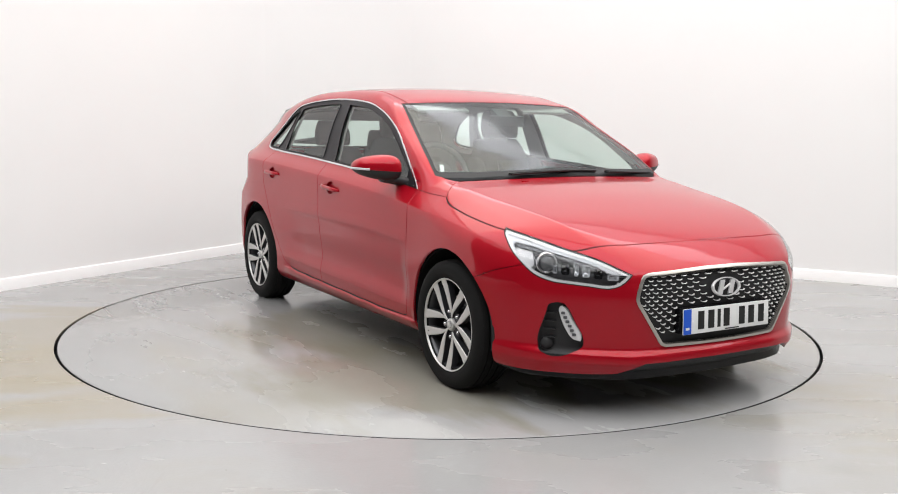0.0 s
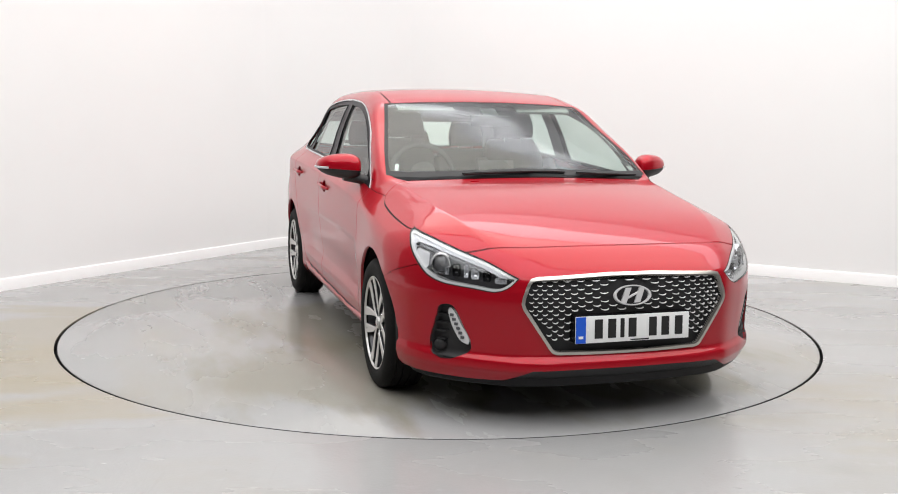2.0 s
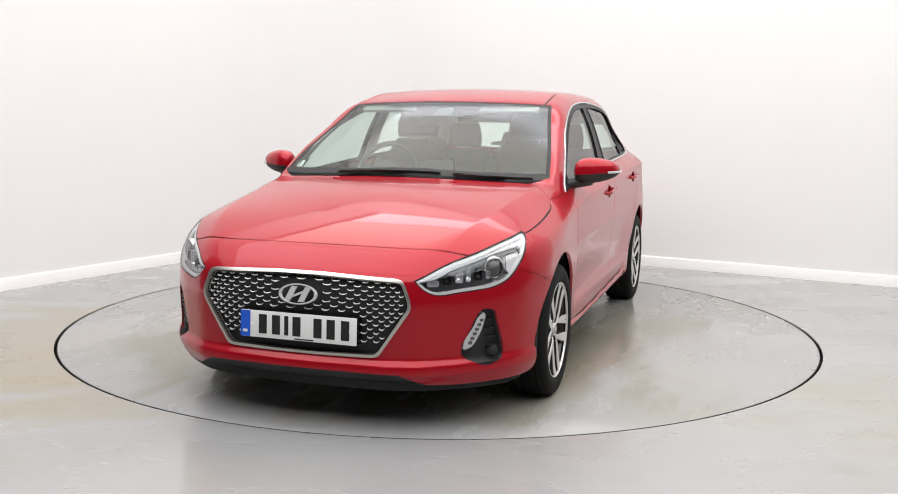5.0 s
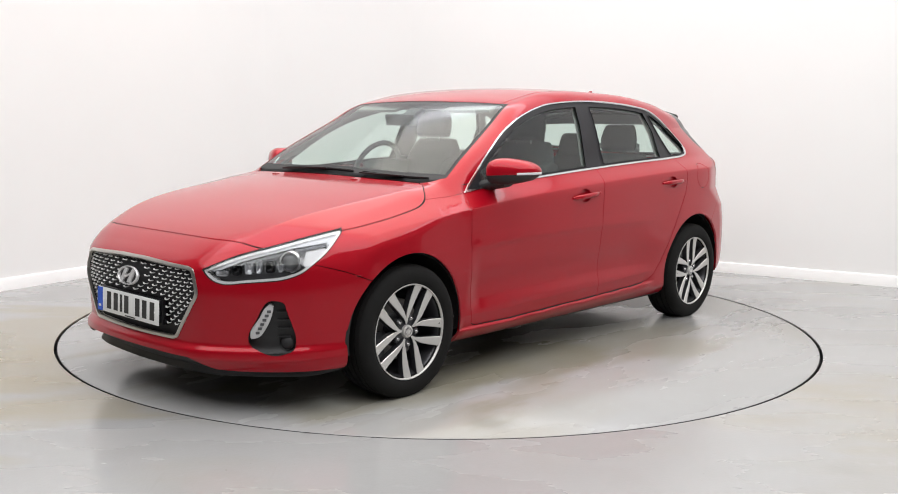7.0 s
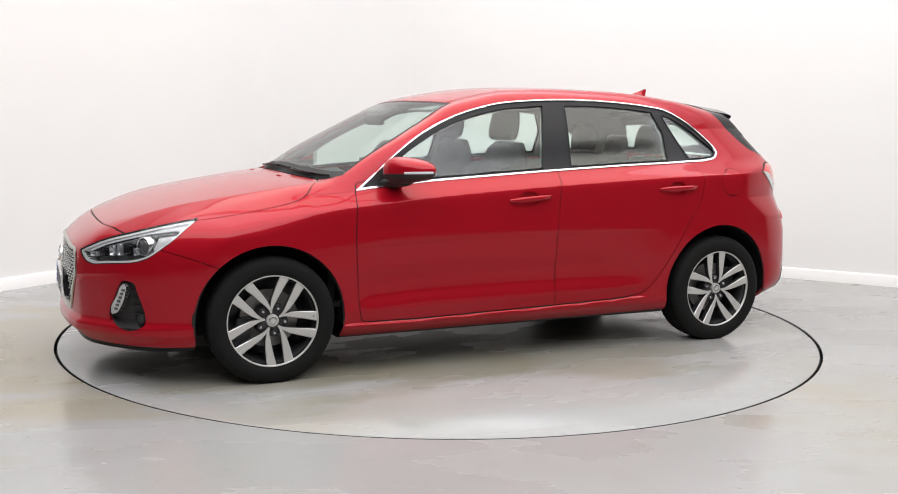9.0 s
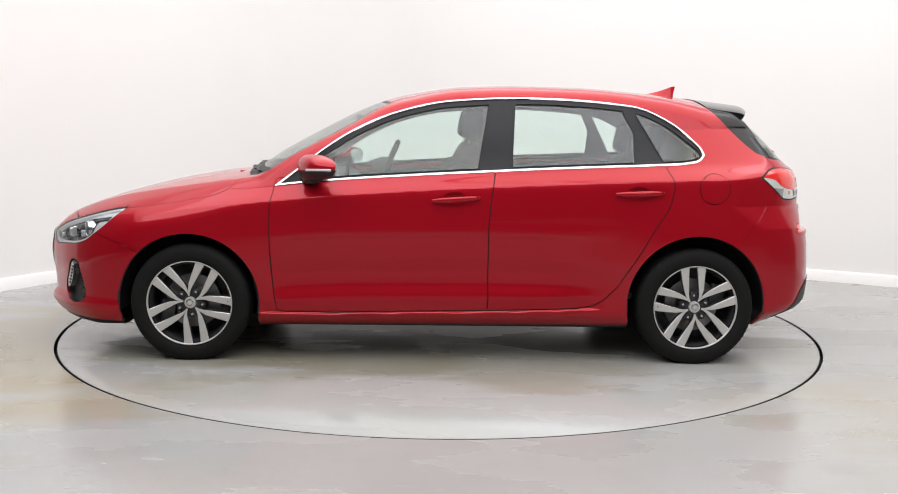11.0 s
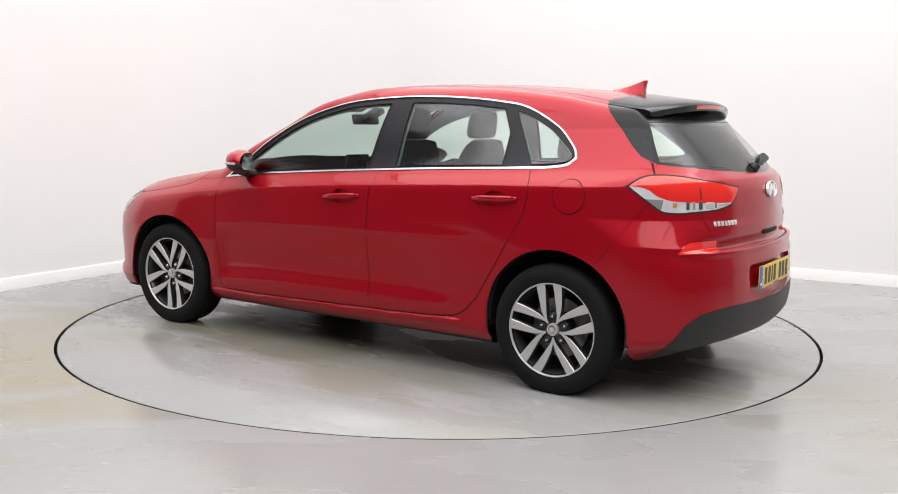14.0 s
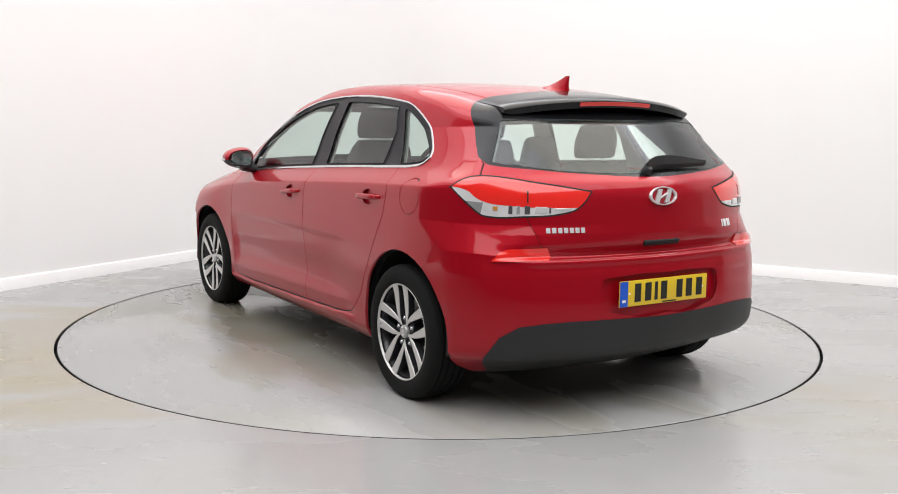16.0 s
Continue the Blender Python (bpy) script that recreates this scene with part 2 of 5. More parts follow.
NOSE_Y = curve((-0.3, 0.000), (0.0, 0.016), (0.3, 0.000), (0.46, -0.035), (0.6, -0.125), (0.7, -0.215), (0.8, -0.345), (0.9, -0.56))
NOSE_Z = curve((0.14, -0.10), (0.19, -0.04), (0.235, -0.004), (0.262, 0.012), (0.285, 0.010), (0.32, -0.012), (0.40, -0.008), (0.52, 0.0), (0.62, -0.012), (0.70, -0.06), (0.85, -0.25))
TAIL_Y = curve((-0.37, 0.034), (0.0, 0.0), (0.37, 0.034), (0.6, 0.090), (0.7, 0.135), (0.8, 0.22), (0.9, 0.40))
TAIL_Z = curve((0.14, 1.78), (0.20, 1.87), (0.25, 1.985), (0.285, 2.06), (0.33, 2.094), (0.44, 2.105), (0.62, 2.095), (0.70, 2.075), (0.80, 2.062),
               (0.95, 2.050), (1.01, 2.028), (1.05, 1.980), (1.15, 1.880), (1.24, 1.785), (1.30, 1.715), (1.36, 1.630), (1.42, 1.52))

SILL = curve((-0.06, 0.0), (-0.03, 0.006), (-0.004, 0.008), (0.008, -0.010), (0.03, -0.007), (0.07, 0.0))
LEDGE = curve((0.60, 0.0), (0.66, 0.004), (0.695, 0.014), (0.709, -0.034), (0.765, -0.006), (0.80, 0.0))


def body_at(p):
    """Below nought inside the car's outer skin, about metres from it."""
    x, y, z = p[..., 0], np.abs(p[..., 1]), p[..., 2]
    slope = (PROFILE(x + 0.01) - PROFILE(x - 0.01)) / 0.02
    over = np.maximum(y - CREASE(x), 0)
    sweep = np.clip((x - 0.2) / 0.3, 0, 1) * np.clip((1.9 - x) / 0.6, 0, 1)
    roof = PROFILE(x + 0.22 * y * y * sweep * sweep * (3 - 2 * sweep)) - CROWN(x) * y * y * (1 + 0.5 * y * y) - 0.32 * over * over / (over + 0.014)
    top = (z - roof) / np.sqrt(1 + slope ** 2)
    h = z - BELT(x)
    flare = 0.010 * (np.exp(-((x - 1.33) / 0.30) ** 2) + np.exp(-((x + 1.33) / 0.30) ** 2)) * np.exp(-((z - 0.62) / 0.16) ** 2)
    ease = lambda v: np.clip(v, 0, 1) ** 2 * (3 - 2 * np.clip(v, 0, 1))
    scoop = RECESS(np.interp(x, [-0.9, -0.2, 0.3, 0.56, 0.89], [0.675, 0.683, 0.679, 0.674, 0.653]) - z) * ease((0.94 - x) / 0.12) * ease((x + 0.98) / 0.5)
    sill = SILL(z - np.interp(x, [-0.75, -0.5, -0.2, 0.2, 0.6, 0.95], [0.288, 0.277, 0.268, 0.261, 0.251, 0.250])) * ease((0.99 - x) / 0.06) * ease((x + 0.86) / 0.14)
    side = y - (sill + WIDTH(x) + SIDE_HIGH(h) + SIDE_LOW(z) + flare + scoop - CABIN_TAPER(x) * np.clip((h + 0.08) / 0.2, 0, 1.3))
    front = (x - (2.212 + NOSE_Y(y) + NOSE_Z(z))) * 0.85
    rear = (-x - TAIL_Z(z) - LEDGE(z) * np.clip((0.78 - y) / 0.16, 0, 1) + TAIL_Y(y) * (1 + 0.35 * np.clip((z - 0.72) / 0.12, 0, 1))) * 0.9
    k = np.interp(x, [-1.9, -0.5, 0.1, 0.7, 0.9, 1.2, 1.8], [0.06, 0.06, 0.05, 0.04, 0.05, 0.08, 0.09])
    f = smax(top, side, k)
    f = smax(f, smax(front, 0.17 - z, 0.03), np.where(z > 0.6, 0.05, 0.09))
    return smax(f, rear, np.where(z > 1.2, 0.02, 0.05))


def body_normal(p):
    e = 0.002
    g = np.stack([body_at(p + e * a) - body_at(p - e * a) for a in np.eye(3)], -1)
    return g / np.linalg.norm(g, axis=-1, keepdims=True)


def on_body(origin, way, far=3.0):
    """Where rays from within the car leave its skin."""
    lo, hi = np.zeros(len(origin)), np.full(len(origin), far)
    for _ in range(34):
        mid = (lo + hi) / 2
        out = body_at(origin + mid[:, None] * way) > 0
        lo, hi = np.where(out, lo, mid), np.where(out, mid, hi)
    return origin + hi[:, None] * way
# ---- end of car shape ----


# ---- helpers for parts ----
def link_mesh(name, me, mat, parent=None, label=""):
    me.materials.append(mat)
    ob = new(name, me)
    if parent:
        ob.parent = parent
    return tagged(ob, label)


def part(name, bm, mat, parent=None, label="", smooth=True):
    bmesh.ops.recalc_face_normals(bm, faces=bm.faces)
    me = bpy.data.meshes.new(name)
    bm.to_mesh(me)
    bm.free()
    if smooth:
        me.shade_smooth()
        me.set_sharp_from_angle(angle=radians(38))
    return link_mesh(name, me, mat, parent, label)


def box(size, at=(0, 0, 0), turn=(0, 0, 0), bevel=0.0, segments=2, bm=None):
    """A box with rounded edges, size along x, y, z."""
    own = bmesh.new()
    bmesh.ops.create_cube(own, size=1, matrix=Matrix.Diagonal((*size, 1)))
    if bevel:
        bmesh.ops.bevel(own, geom=own.edges[:], offset=bevel, segments=segments, profile=0.6, affect="EDGES")
    own.transform(pose(*at, *turn))
    if bm is None:
        return own
    me = bpy.data.meshes.new("join")
    own.to_mesh(me)
    own.free()
    bm.from_mesh(me)
    bpy.data.meshes.remove(me)
    return bm


def lathe(profile, n=48, sweep=360.0, phase=0.0):
    """Turns a profile of (radius, y) round the y axis."""
    bm = bmesh.new()
    full = sweep >= 360
    rings = []
    for i in range(n if full else n + 1):
        a = radians(phase + sweep * i / n)
        rings.append([bm.verts.new((r * math.cos(a), y, r * math.sin(a))) for r, y in profile])
    for i in range(n):
        p, q = rings[i], rings[(i + 1) % len(rings)]
        for j in range(len(profile) - 1):
            bm.faces.new((p[j], q[j], q[j + 1], p[j + 1]))
    bmesh.ops.remove_doubles(bm, verts=bm.verts, dist=1e-5)
    return bm


def loft(rings, closed=True, caps=True):
    """Skins rings of points of one count."""
    bm = bmesh.new()
    vs = [[bm.verts.new(p) for p in ring] for ring in rings]
    k = len(rings[0])
    for p, q in zip(vs, vs[1:]):
        for j in range(k if closed else k - 1):
            bm.faces.new((p[j], p[(j + 1) % k], q[(j + 1) % k], q[j]))
    if caps:
        bm.faces.new(vs[0]), bm.faces.new(vs[-1])
    return bm


def oval(cx, cy, a, b, n=24, power=2.0):
    """Points of a rounded rectangle or oval."""
    out = []
    for i in range(n):
        t = 2 * math.pi * i / n
        c, s = math.cos(t), math.sin(t)
        out.append((cx + a * math.copysign(abs(c) ** (2 / power), c), cy + b * math.copysign(abs(s) ** (2 / power), s)))
    return out


# ---- the room ----
def wall(name, p, q, mat, label, thick=0.2):
    d = (q - p).normalized()
    n = Vector((d.y, -d.x, 0))
    bm = bmesh.new()
    for z in (-0.05, CEILING + 0.1):
        for c in (p, q, q - n * thick, p - n * thick):
            bm.verts.new(c + Vector((0, 0, z)))
    v = list(bm.verts)
    for i in range(4):
        j = (i + 1) % 4
        bm.faces.new((v[i], v[j], v[4 + j], v[4 + i]))
    bm.faces.new(v[:4]), bm.faces.new(v[4:])
    return tagged(part(name, bm, mat, None, label, smooth=False), kind="structure")


BOARD = ((0.0, 0.0), (0.024, 0.0), (0.017, 0.080), (0.014, 0.086), (0.008, 0.089), (0.0, 0.089))


def baseboard(name, p, q):
    """A skirting board with a rounded top edge."""
    d = (q - p).normalized()
    n = Vector((d.y, -d.x, 0))
    profile = BOARD
    rings = [[c + n * o + Vector((0, 0, z)) for o, z in profile] for c in (p, q)]
    return tagged(part(name, loft(rings), M_TRIM, None, "white gloss skirting board along the wall"), kind="structure")


FAR_A, FAR_B = 11.5, 10.0
a0, b0, ab, far = in_room(0, 0), in_room(0, FAR_B), in_room(FAR_A, FAR_B), in_room(FAR_A, 0)
BEND = 1.0
wall("wall_north", in_room(0, BEND), b0, M_WALL, "smooth white painted studio wall")
WHITE_A = 5.7
wall("wall_west", in_room(WHITE_A, 0), in_room(BEND, 0), M_WALL, "smooth white painted studio wall")
# unseen dark wall added past the white one, so the car mirrors darkness there
wall("wall_far_west", far, in_room(WHITE_A, 0), M_DARK_WALL, "unseen dull brown wall, added to close the room and darken reflections")
# the corner is a smooth cove between the two walls
cove = [in_room(BEND * (1 - math.sin(t)), BEND * (1 - math.cos(t))) for t in np.linspace(0, math.pi / 2, 25)]
out = [c + (c - in_room(BEND, BEND)).normalized() * 0.2 for c in cove]
rings = [[c + Vector((0, 0, -0.05)), c + Vector((0, 0, CEILING + 0.1)), o + Vector((0, 0, CEILING + 0.1)), o + Vector((0, 0, -0.05))] for c, o in zip(cove, out)]
tagged(part("wall_corner", loft(rings), M_WALL, None, "smooth white painted rounded studio corner"), kind="structure")
# these two unseen walls are added dark, to close the room behind the camera
wall("wall_east", b0, ab, M_DARK_WALL, "unseen dull brown wall, added to close the room and darken reflections")
wall("wall_south", ab, far, M_DARK_WALL, "unseen dull brown wall, added to close the room and darken reflections")
baseboard("baseboard", in_room(0, BEND), b0)
baseboard("baseboard", far, in_room(BEND, 0))
rings = []
for c in cove:
    n = (in_room(BEND, BEND) - c).normalized()
    rings.append([c + n * o + Vector((0, 0, z)) for o, z in BOARD])
tagged(part("baseboard", loft(rings), M_TRIM, None, "white gloss skirting board round the corner"), kind="structure")
bm = bmesh.new()
for z in (CEILING, CEILING + 0.1):
    bm.faces.new([bm.verts.new(c + Vector((0, 0, z))) for c in (a0, b0, ab, far)])
v = list(bm.verts)
for i in range(4):
    j = (i + 1) % 4
    bm.faces.new((v[i], v[j], v[4 + j], v[4 + i]))
tagged(part("ceiling", bm, M_CEIL, None, "grey boarded ceiling", smooth=False), kind="structure")

RING = 2.252
bm = bmesh.new()
inner = [bm.verts.new(((RING + 0.018) * math.cos(a), (RING + 0.018) * math.sin(a), 0)) for a in np.linspace(0, 2 * math.pi, 192, endpoint=False)]
outer = [bm.verts.new((16 * math.cos(a), 16 * math.sin(a), 0)) for a in np.linspace(0, 2 * math.pi, 192, endpoint=False)]
for i in range(192):
    j = (i + 1) % 192
    bm.faces.new((inner[i], inner[j], outer[j], outer[i]))
lip = [bm.verts.new((v.co.x, v.co.y, -0.009)) for v in inner]
for i in range(192):
    j = (i + 1) % 192
    bm.faces.new((inner[j], inner[i], lip[i], lip[j]))
floor = part("floor", bm, M_FLOOR, None, "grey painted floor with faint ochre stains and scuffs")
tagged(floor, kind="structure")
pit = lathe([(RING - 0.15, -0.06), (RING + 0.0195, -0.06), (RING + 0.0195, -0.0095)], 192)
pit.transform(Matrix.Rotation(radians(90), 4, "X"))
tagged(part("turntable_pit", pit, M_SEAL, None, "dark gap round the turntable"), kind="structure")

turntable = tagged(new("turntable"), "round grey painted turntable flush with the floor", "turntable")
disc = lathe([(0.0, 0.0), (1.0, 0.0), (RING - 0.004, 0.0), (RING, -0.003), (RING, -0.045), (0, -0.045)], 192)
disc.transform(Matrix.Rotation(radians(90), 4, "X"))
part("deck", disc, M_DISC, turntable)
rim = lathe([(RING - 0.0005, -0.0035), (RING + 0.003, -0.0035), (RING + 0.003, -0.044), (RING - 0.0005, -0.044)], 192)
rim.transform(Matrix.Rotation(radians(90), 4, "X"))
part("steel_edge", rim, M_SEAL, turntable, "dark steel edge band")


# ---- the car's skin, cut into its panels ----
def inside(points, poly):
    """Signed distance of 2D points from a closed outline: below nought within it."""
    q = np.array(poly, float)
    e = np.roll(q, -1, 0) - q
    best, sign = np.full(len(points), 1e9), np.ones(len(points))
    for a, d, b in zip(q, e, np.roll(q, -1, 0)):
        w = points - a
        t = np.clip((w @ d) / (d @ d), 0, 1)
        best = np.minimum(best, ((w - t[:, None] * d) ** 2).sum(1))
        up, dn = (a[1] <= points[:, 1]), (b[1] > points[:, 1])
        left = d[0] * w[:, 1] - d[1] * w[:, 0] > 0
        sign *= np.where((up & dn & left) | (~up & ~dn & ~left), -1, 1)
    return sign * np.sqrt(best)


def smooth(poly, steps=5, corner=50.0):
    """A closed outline rounded through its own points; sharp corners stay sharp."""
    q = np.array(poly, float)
    n = len(q)
    fore, back = np.roll(q, -1, 0) - q, q - np.roll(q, 1, 0)
    turn = np.degrees(np.abs(np.arctan2(back[:, 0] * fore[:, 1] - back[:, 1] * fore[:, 0], (back * fore).sum(1))))
    lf, lb = np.linalg.norm(fore, axis=1)[:, None], np.linalg.norm(back, axis=1)[:, None]
    way = (fore / lf * lb + back / lb * lf) / (lf + lb)
    out = []
    for i in range(n):
        j = (i + 1) % n
        chord = q[j] - q[i]
        length = np.linalg.norm(chord)
        a = way[i] * length if turn[i] < corner else chord
        b = way[j] * length if turn[j] < corner else chord
        for k in range(steps):
            t = k / steps
            out.append((2 * t ** 3 - 3 * t * t + 1) * q[i] + (t ** 3 - 2 * t * t + t) * a + (3 * t * t - 2 * t ** 3) * q[j] + (t ** 3 - t * t) * b)
    return [tuple(p) for p in out]


VIEWS = {"side": ((1, 0, 0), (0, 0, 1)), "end": ((0, 1, 0), (0, 0, 1)), "top": ((1, 0, 0), (0, 1, 0)),
         "front_corner": ((-0.7071, 0.7071, 0), (0, 0, 1)), "rear_corner": ((0.7071, 0.7071, 0), (0, 0, 1))}


def seen_from(view, p):
    u, v = VIEWS[view]
    return np.stack([p @ np.array(u), p @ np.array(v)], 1)


class Skin:
    """Half of the body (y above nought) as polygons with labels, which outlines cut apart."""

    def __init__(self):
        gx, gy, gz = np.linspace(-2.3, 2.4, 330), np.linspace(0, 1.0, 78), np.linspace(0.1, 1.6, 150)
        one = np.ones_like
        verts, faces, count = [], [], 0
        for a, b, f in ((gx, gz, lambda a, b: (a, one(a), b)), (gx, gy, lambda a, b: (a, b, 1.6 * one(a))), (gy, gz, lambda a, b: (2.4 * one(a), a, b)),
                        (gy, gz, lambda a, b: (-2.3 * one(a), a, b)), (gx, gy, lambda a, b: (a, b, 0.1 * one(a)))):
            A, B = np.meshgrid(a, b, indexing="ij")
            verts.append(np.stack(f(A, B), -1).reshape(-1, 3))
            i = np.arange(A.size).reshape(A.shape) + count
            faces.append(np.stack([i[:-1, :-1], i[1:, :-1], i[1:, 1:], i[:-1, 1:]], -1).reshape(-1, 4))
            count += A.size
        q, faces = np.concatenate(verts), np.concatenate(faces)
        _, first, back = np.unique(np.round(q, 6), axis=0, return_index=True, return_inverse=True)
        q, faces = q[first], back.reshape(-1)[faces]
        core = np.stack([np.clip(q[:, 0], -1.35, 1.45), np.clip(q[:, 1], 0, 0.35), np.clip(q[:, 2], 0.45, 0.70)], 1)
        way = q - core
        self.v = on_body(core, way / np.linalg.norm(way, axis=1, keepdims=True))
        c = self.v[faces]
        turned = (np.cross(c[:, 2] - c[:, 0], c[:, 3] - c[:, 1]) * body_normal(c.mean(1))).sum(1) < 0
        faces[turned] = faces[turned][:, ::-1]
        self.f = np.full((len(faces), 12), -1)
        self.f[:, :4] = faces
        self.label = np.full(len(faces), "body", dtype=object)

    def centres(self):
        has = self.f >= 0
        return (self.v[self.f] * has[..., None]).sum(1) / has.sum(1)[:, None]

    def cut(self, field, where):
        """Cuts the faces that pass where() along field = 0; gives the field at the faces' centres, large elsewhere."""
        val = field(self.v)
        val = np.where(np.abs(val) < 2e-5, 2e-5, val)
        has = self.f >= 0
        got = val[self.f]
        low, high = np.where(has, got, 1e9).min(1), np.where(has, got, -1e9).max(1)
        good = where(self.centres(), self.label)
        hit = np.nonzero((low < 0) & (high > 0) & good)[0]
        more, extra, labels, made = [], [], [], {}
        n = len(self.v)
        for k in hit:
            ring = [i for i in self.f[k] if i >= 0]
            neg, pos = [], []
            for i, j in zip(ring, ring[1:] + ring[:1]):
                (neg if val[i] < 0 else pos).append(i)
                if (val[i] < 0) != (val[j] < 0):
                    key = (i, j) if i < j else (j, i)
                    if key not in made:
                        s = val[key[0]] / (val[key[0]] - val[key[1]])
                        made[key] = n + len(more)
                        more.append(self.v[key[0]] * (1 - s) + self.v[key[1]] * s)
                    neg.append(made[key]), pos.append(made[key])
            if len(neg) > 12 or len(pos) > 12:
                continue
            self.f[k] = neg + [-1] * (12 - len(neg))
            extra.append(pos + [-1] * (12 - len(pos)))
            labels.append(self.label[k])
        if more:
            self.v = np.concatenate([self.v, np.array(more)])
            self.f = np.concatenate([self.f, np.array(extra)])
            self.label = np.concatenate([self.label, np.array(labels, dtype=object)])
        at = self.centres()
        return np.where(where(at, self.label), field(at), 1e3)

    def region(self, name, view, poly, near, take=("body",), field=None):
        where = lambda c, lab: near(c) & np.isin(lab, take)
        f = field or (lambda p: inside(seen_from(view, p), poly))
        d = self.cut(f, where)
        self.label[d < 0] = name

    def seam(self, name, view, poly, near, take=("body",), gap=0.0023, rest="gap"):
        """A panel with a narrow open joint round it."""
        where = lambda c, lab: near(c) & np.isin(lab, take)
        f = lambda p: inside(seen_from(view, p), poly)
        self.cut(lambda p: f(p) - gap, where)
        d = self.cut(lambda p: f(p) + gap, where) - gap
        self.label[d < -gap] = name
        self.label[np.abs(d) <= gap] = rest

    def take(self, names, push=0.0, also=None):
        """The mesh data of all faces of these labels, pushed along the skin's normal."""
        mine = np.isin(self.label, names)
        if also is not None:
            mine &= also(self.centres())
        f = self.f[mine]
        used = np.unique(f[f >= 0])
        new_at = np.full(len(self.v), -1)
        new_at[used] = np.arange(len(used))
        p = self.v[used]
        normal = body_normal(p)
        rings = [[new_at[i] for i in row if i >= 0] for row in f]
        return p + push * normal, normal, rings

    def piece(self, name, names, mat, parent, label="", push=0.0, sides=(1, -1), also=None, joined=False, flip=False, rim=0.0):
        """One mesh for each side of the car, or both in one; rim turns its open edges inward."""
        p, normal, rings = self.take(names, push, also)
        out = []
        if not rings:
            return out
        sets = []
        for s in sides:
            w = (1, s, 1)
            flipped = (s < 0) != flip
            sets.append((p * w, normal * w * (-1 if flip else 1), [r[::-1] if flipped else r for r in rings]))
        if joined:
            base, P, Q, R = 0, [], [], []
            for a, b, c in sets:
                P.append(a), Q.append(b), R.extend([[i + base for i in r] for r in c])
                base += len(a)
            sets = [(np.concatenate(P), np.concatenate(Q), R)]
        for a, b, c in sets:
            if rim:
                a, b, c = self.rimmed(a, b, c, rim)
            me = bpy.data.meshes.new(name)
            me.from_pydata(a.tolist(), [], c)
            me.shade_smooth()
            me.normals_split_custom_set_from_vertices(b.tolist())
            out.append(link_mesh(name, me, mat, parent, label))
        return out

    @staticmethod
    def rimmed(p, normal, rings, depth):
        count = {}
        for r in rings:
            for i, j in zip(r, r[1:] + r[:1]):
                key = (i, j) if i < j else (j, i)
                count[key] = count.get(key, []) + [(i, j)]
        edge = [e[0] for e in count.values() if len(e) == 1 and not (abs(p[e[0][0], 1]) < 1e-3 and abs(p[e[0][1], 1]) < 1e-3)]
        ends = sorted({i for e in edge for i in e})
        low = {i: len(p) + k for k, i in enumerate(ends)}
        q = p[ends] - depth * normal[ends]
        extra = [[j, i, low[i], low[j]] for i, j in edge]
        return np.concatenate([p, q]), np.concatenate([normal, normal[ends]]), rings + extra


DLO = [(0.892, 0.914), (0.787, 0.996), (0.641, 1.111), (0.493, 1.206), (0.344, 1.278), (0.193, 1.327), (0.042, 1.361), (-0.111, 1.377), (-0.308, 1.388),
       (-0.717, 1.381), (-0.943, 1.360), (-1.019, 1.349), (-1.169, 1.287), (-1.245, 1.240), (-1.317, 1.175), (-1.358, 1.129), (-1.369, 1.098), (-1.34, 1.068),
       (-1.276, 1.053), (-1.128, 1.043), (-0.714, 1.025), (-0.254, 1.001), (0.329, 0.965), (0.540, 0.950), (0.80, 0.925)]
DLO = smooth(DLO, 3)
sx, sf, sr = (lambda c: c[:, 1] > 0.5), (lambda c: c[:, 0] > 1.5), (lambda c: c[:, 0] < -1.3)


def line(view, a, b):
    """Above nought on one side of a line in a view."""
    d = np.array(b, float) - a
    d /= np.linalg.norm(d)
    return lambda p: (seen_from(view, p) - a) @ np.array([-d[1], d[0]])


skin = Skin()
low = lambda c: (c[:, 1] > 0.45) & (c[:, 2] < 0.75)
for ax, az, r in ((1.332, 0.305, 0.366), (-1.326, 0.318, 0.366)):
    skin.region("arch", "side", None, low, field=lambda p, ax=ax, az=az, r=r: np.hypot(p[:, 0] - ax, np.maximum(p[:, 2], 0.22) - az) - r)
skin.region("underbody", "side", None, lambda c: c[:, 2] < 0.5, field=lambda p: p[:, 2] - np.interp(p[:, 0], [-1.6, -1.0, 1.0, 1.6], [0.185, 0.200, 0.188, 0.180]))

# windows and their bright surround
dlo = lambda p: inside(seen_from("side", p), DLO)
glasshouse = lambda c: (c[:, 1] > 0.5) & (c[:, 2] > 0.85)
skin.region("surround", "side", DLO, glasshouse)
skin.region("pillar", "side", None, glasshouse, ("surround",), field=lambda p: dlo(p) + np.interp(p[:, 2] - BELT(p[:, 0]), [0.05, 0.12], [0.0084, 0.0060]))
inset = lambda p: np.interp(p[:, 2] - BELT(p[:, 0]), [0.05, 0.14], [0.021, 0.034])
front_glass = lambda p: np.maximum.reduce([dlo(p) + inset(p), line("side", (-0.165, 1.006), (-0.227, 1.358))(p), line("side", (0.70, 1.2), (0.755, 0.9))(p)])
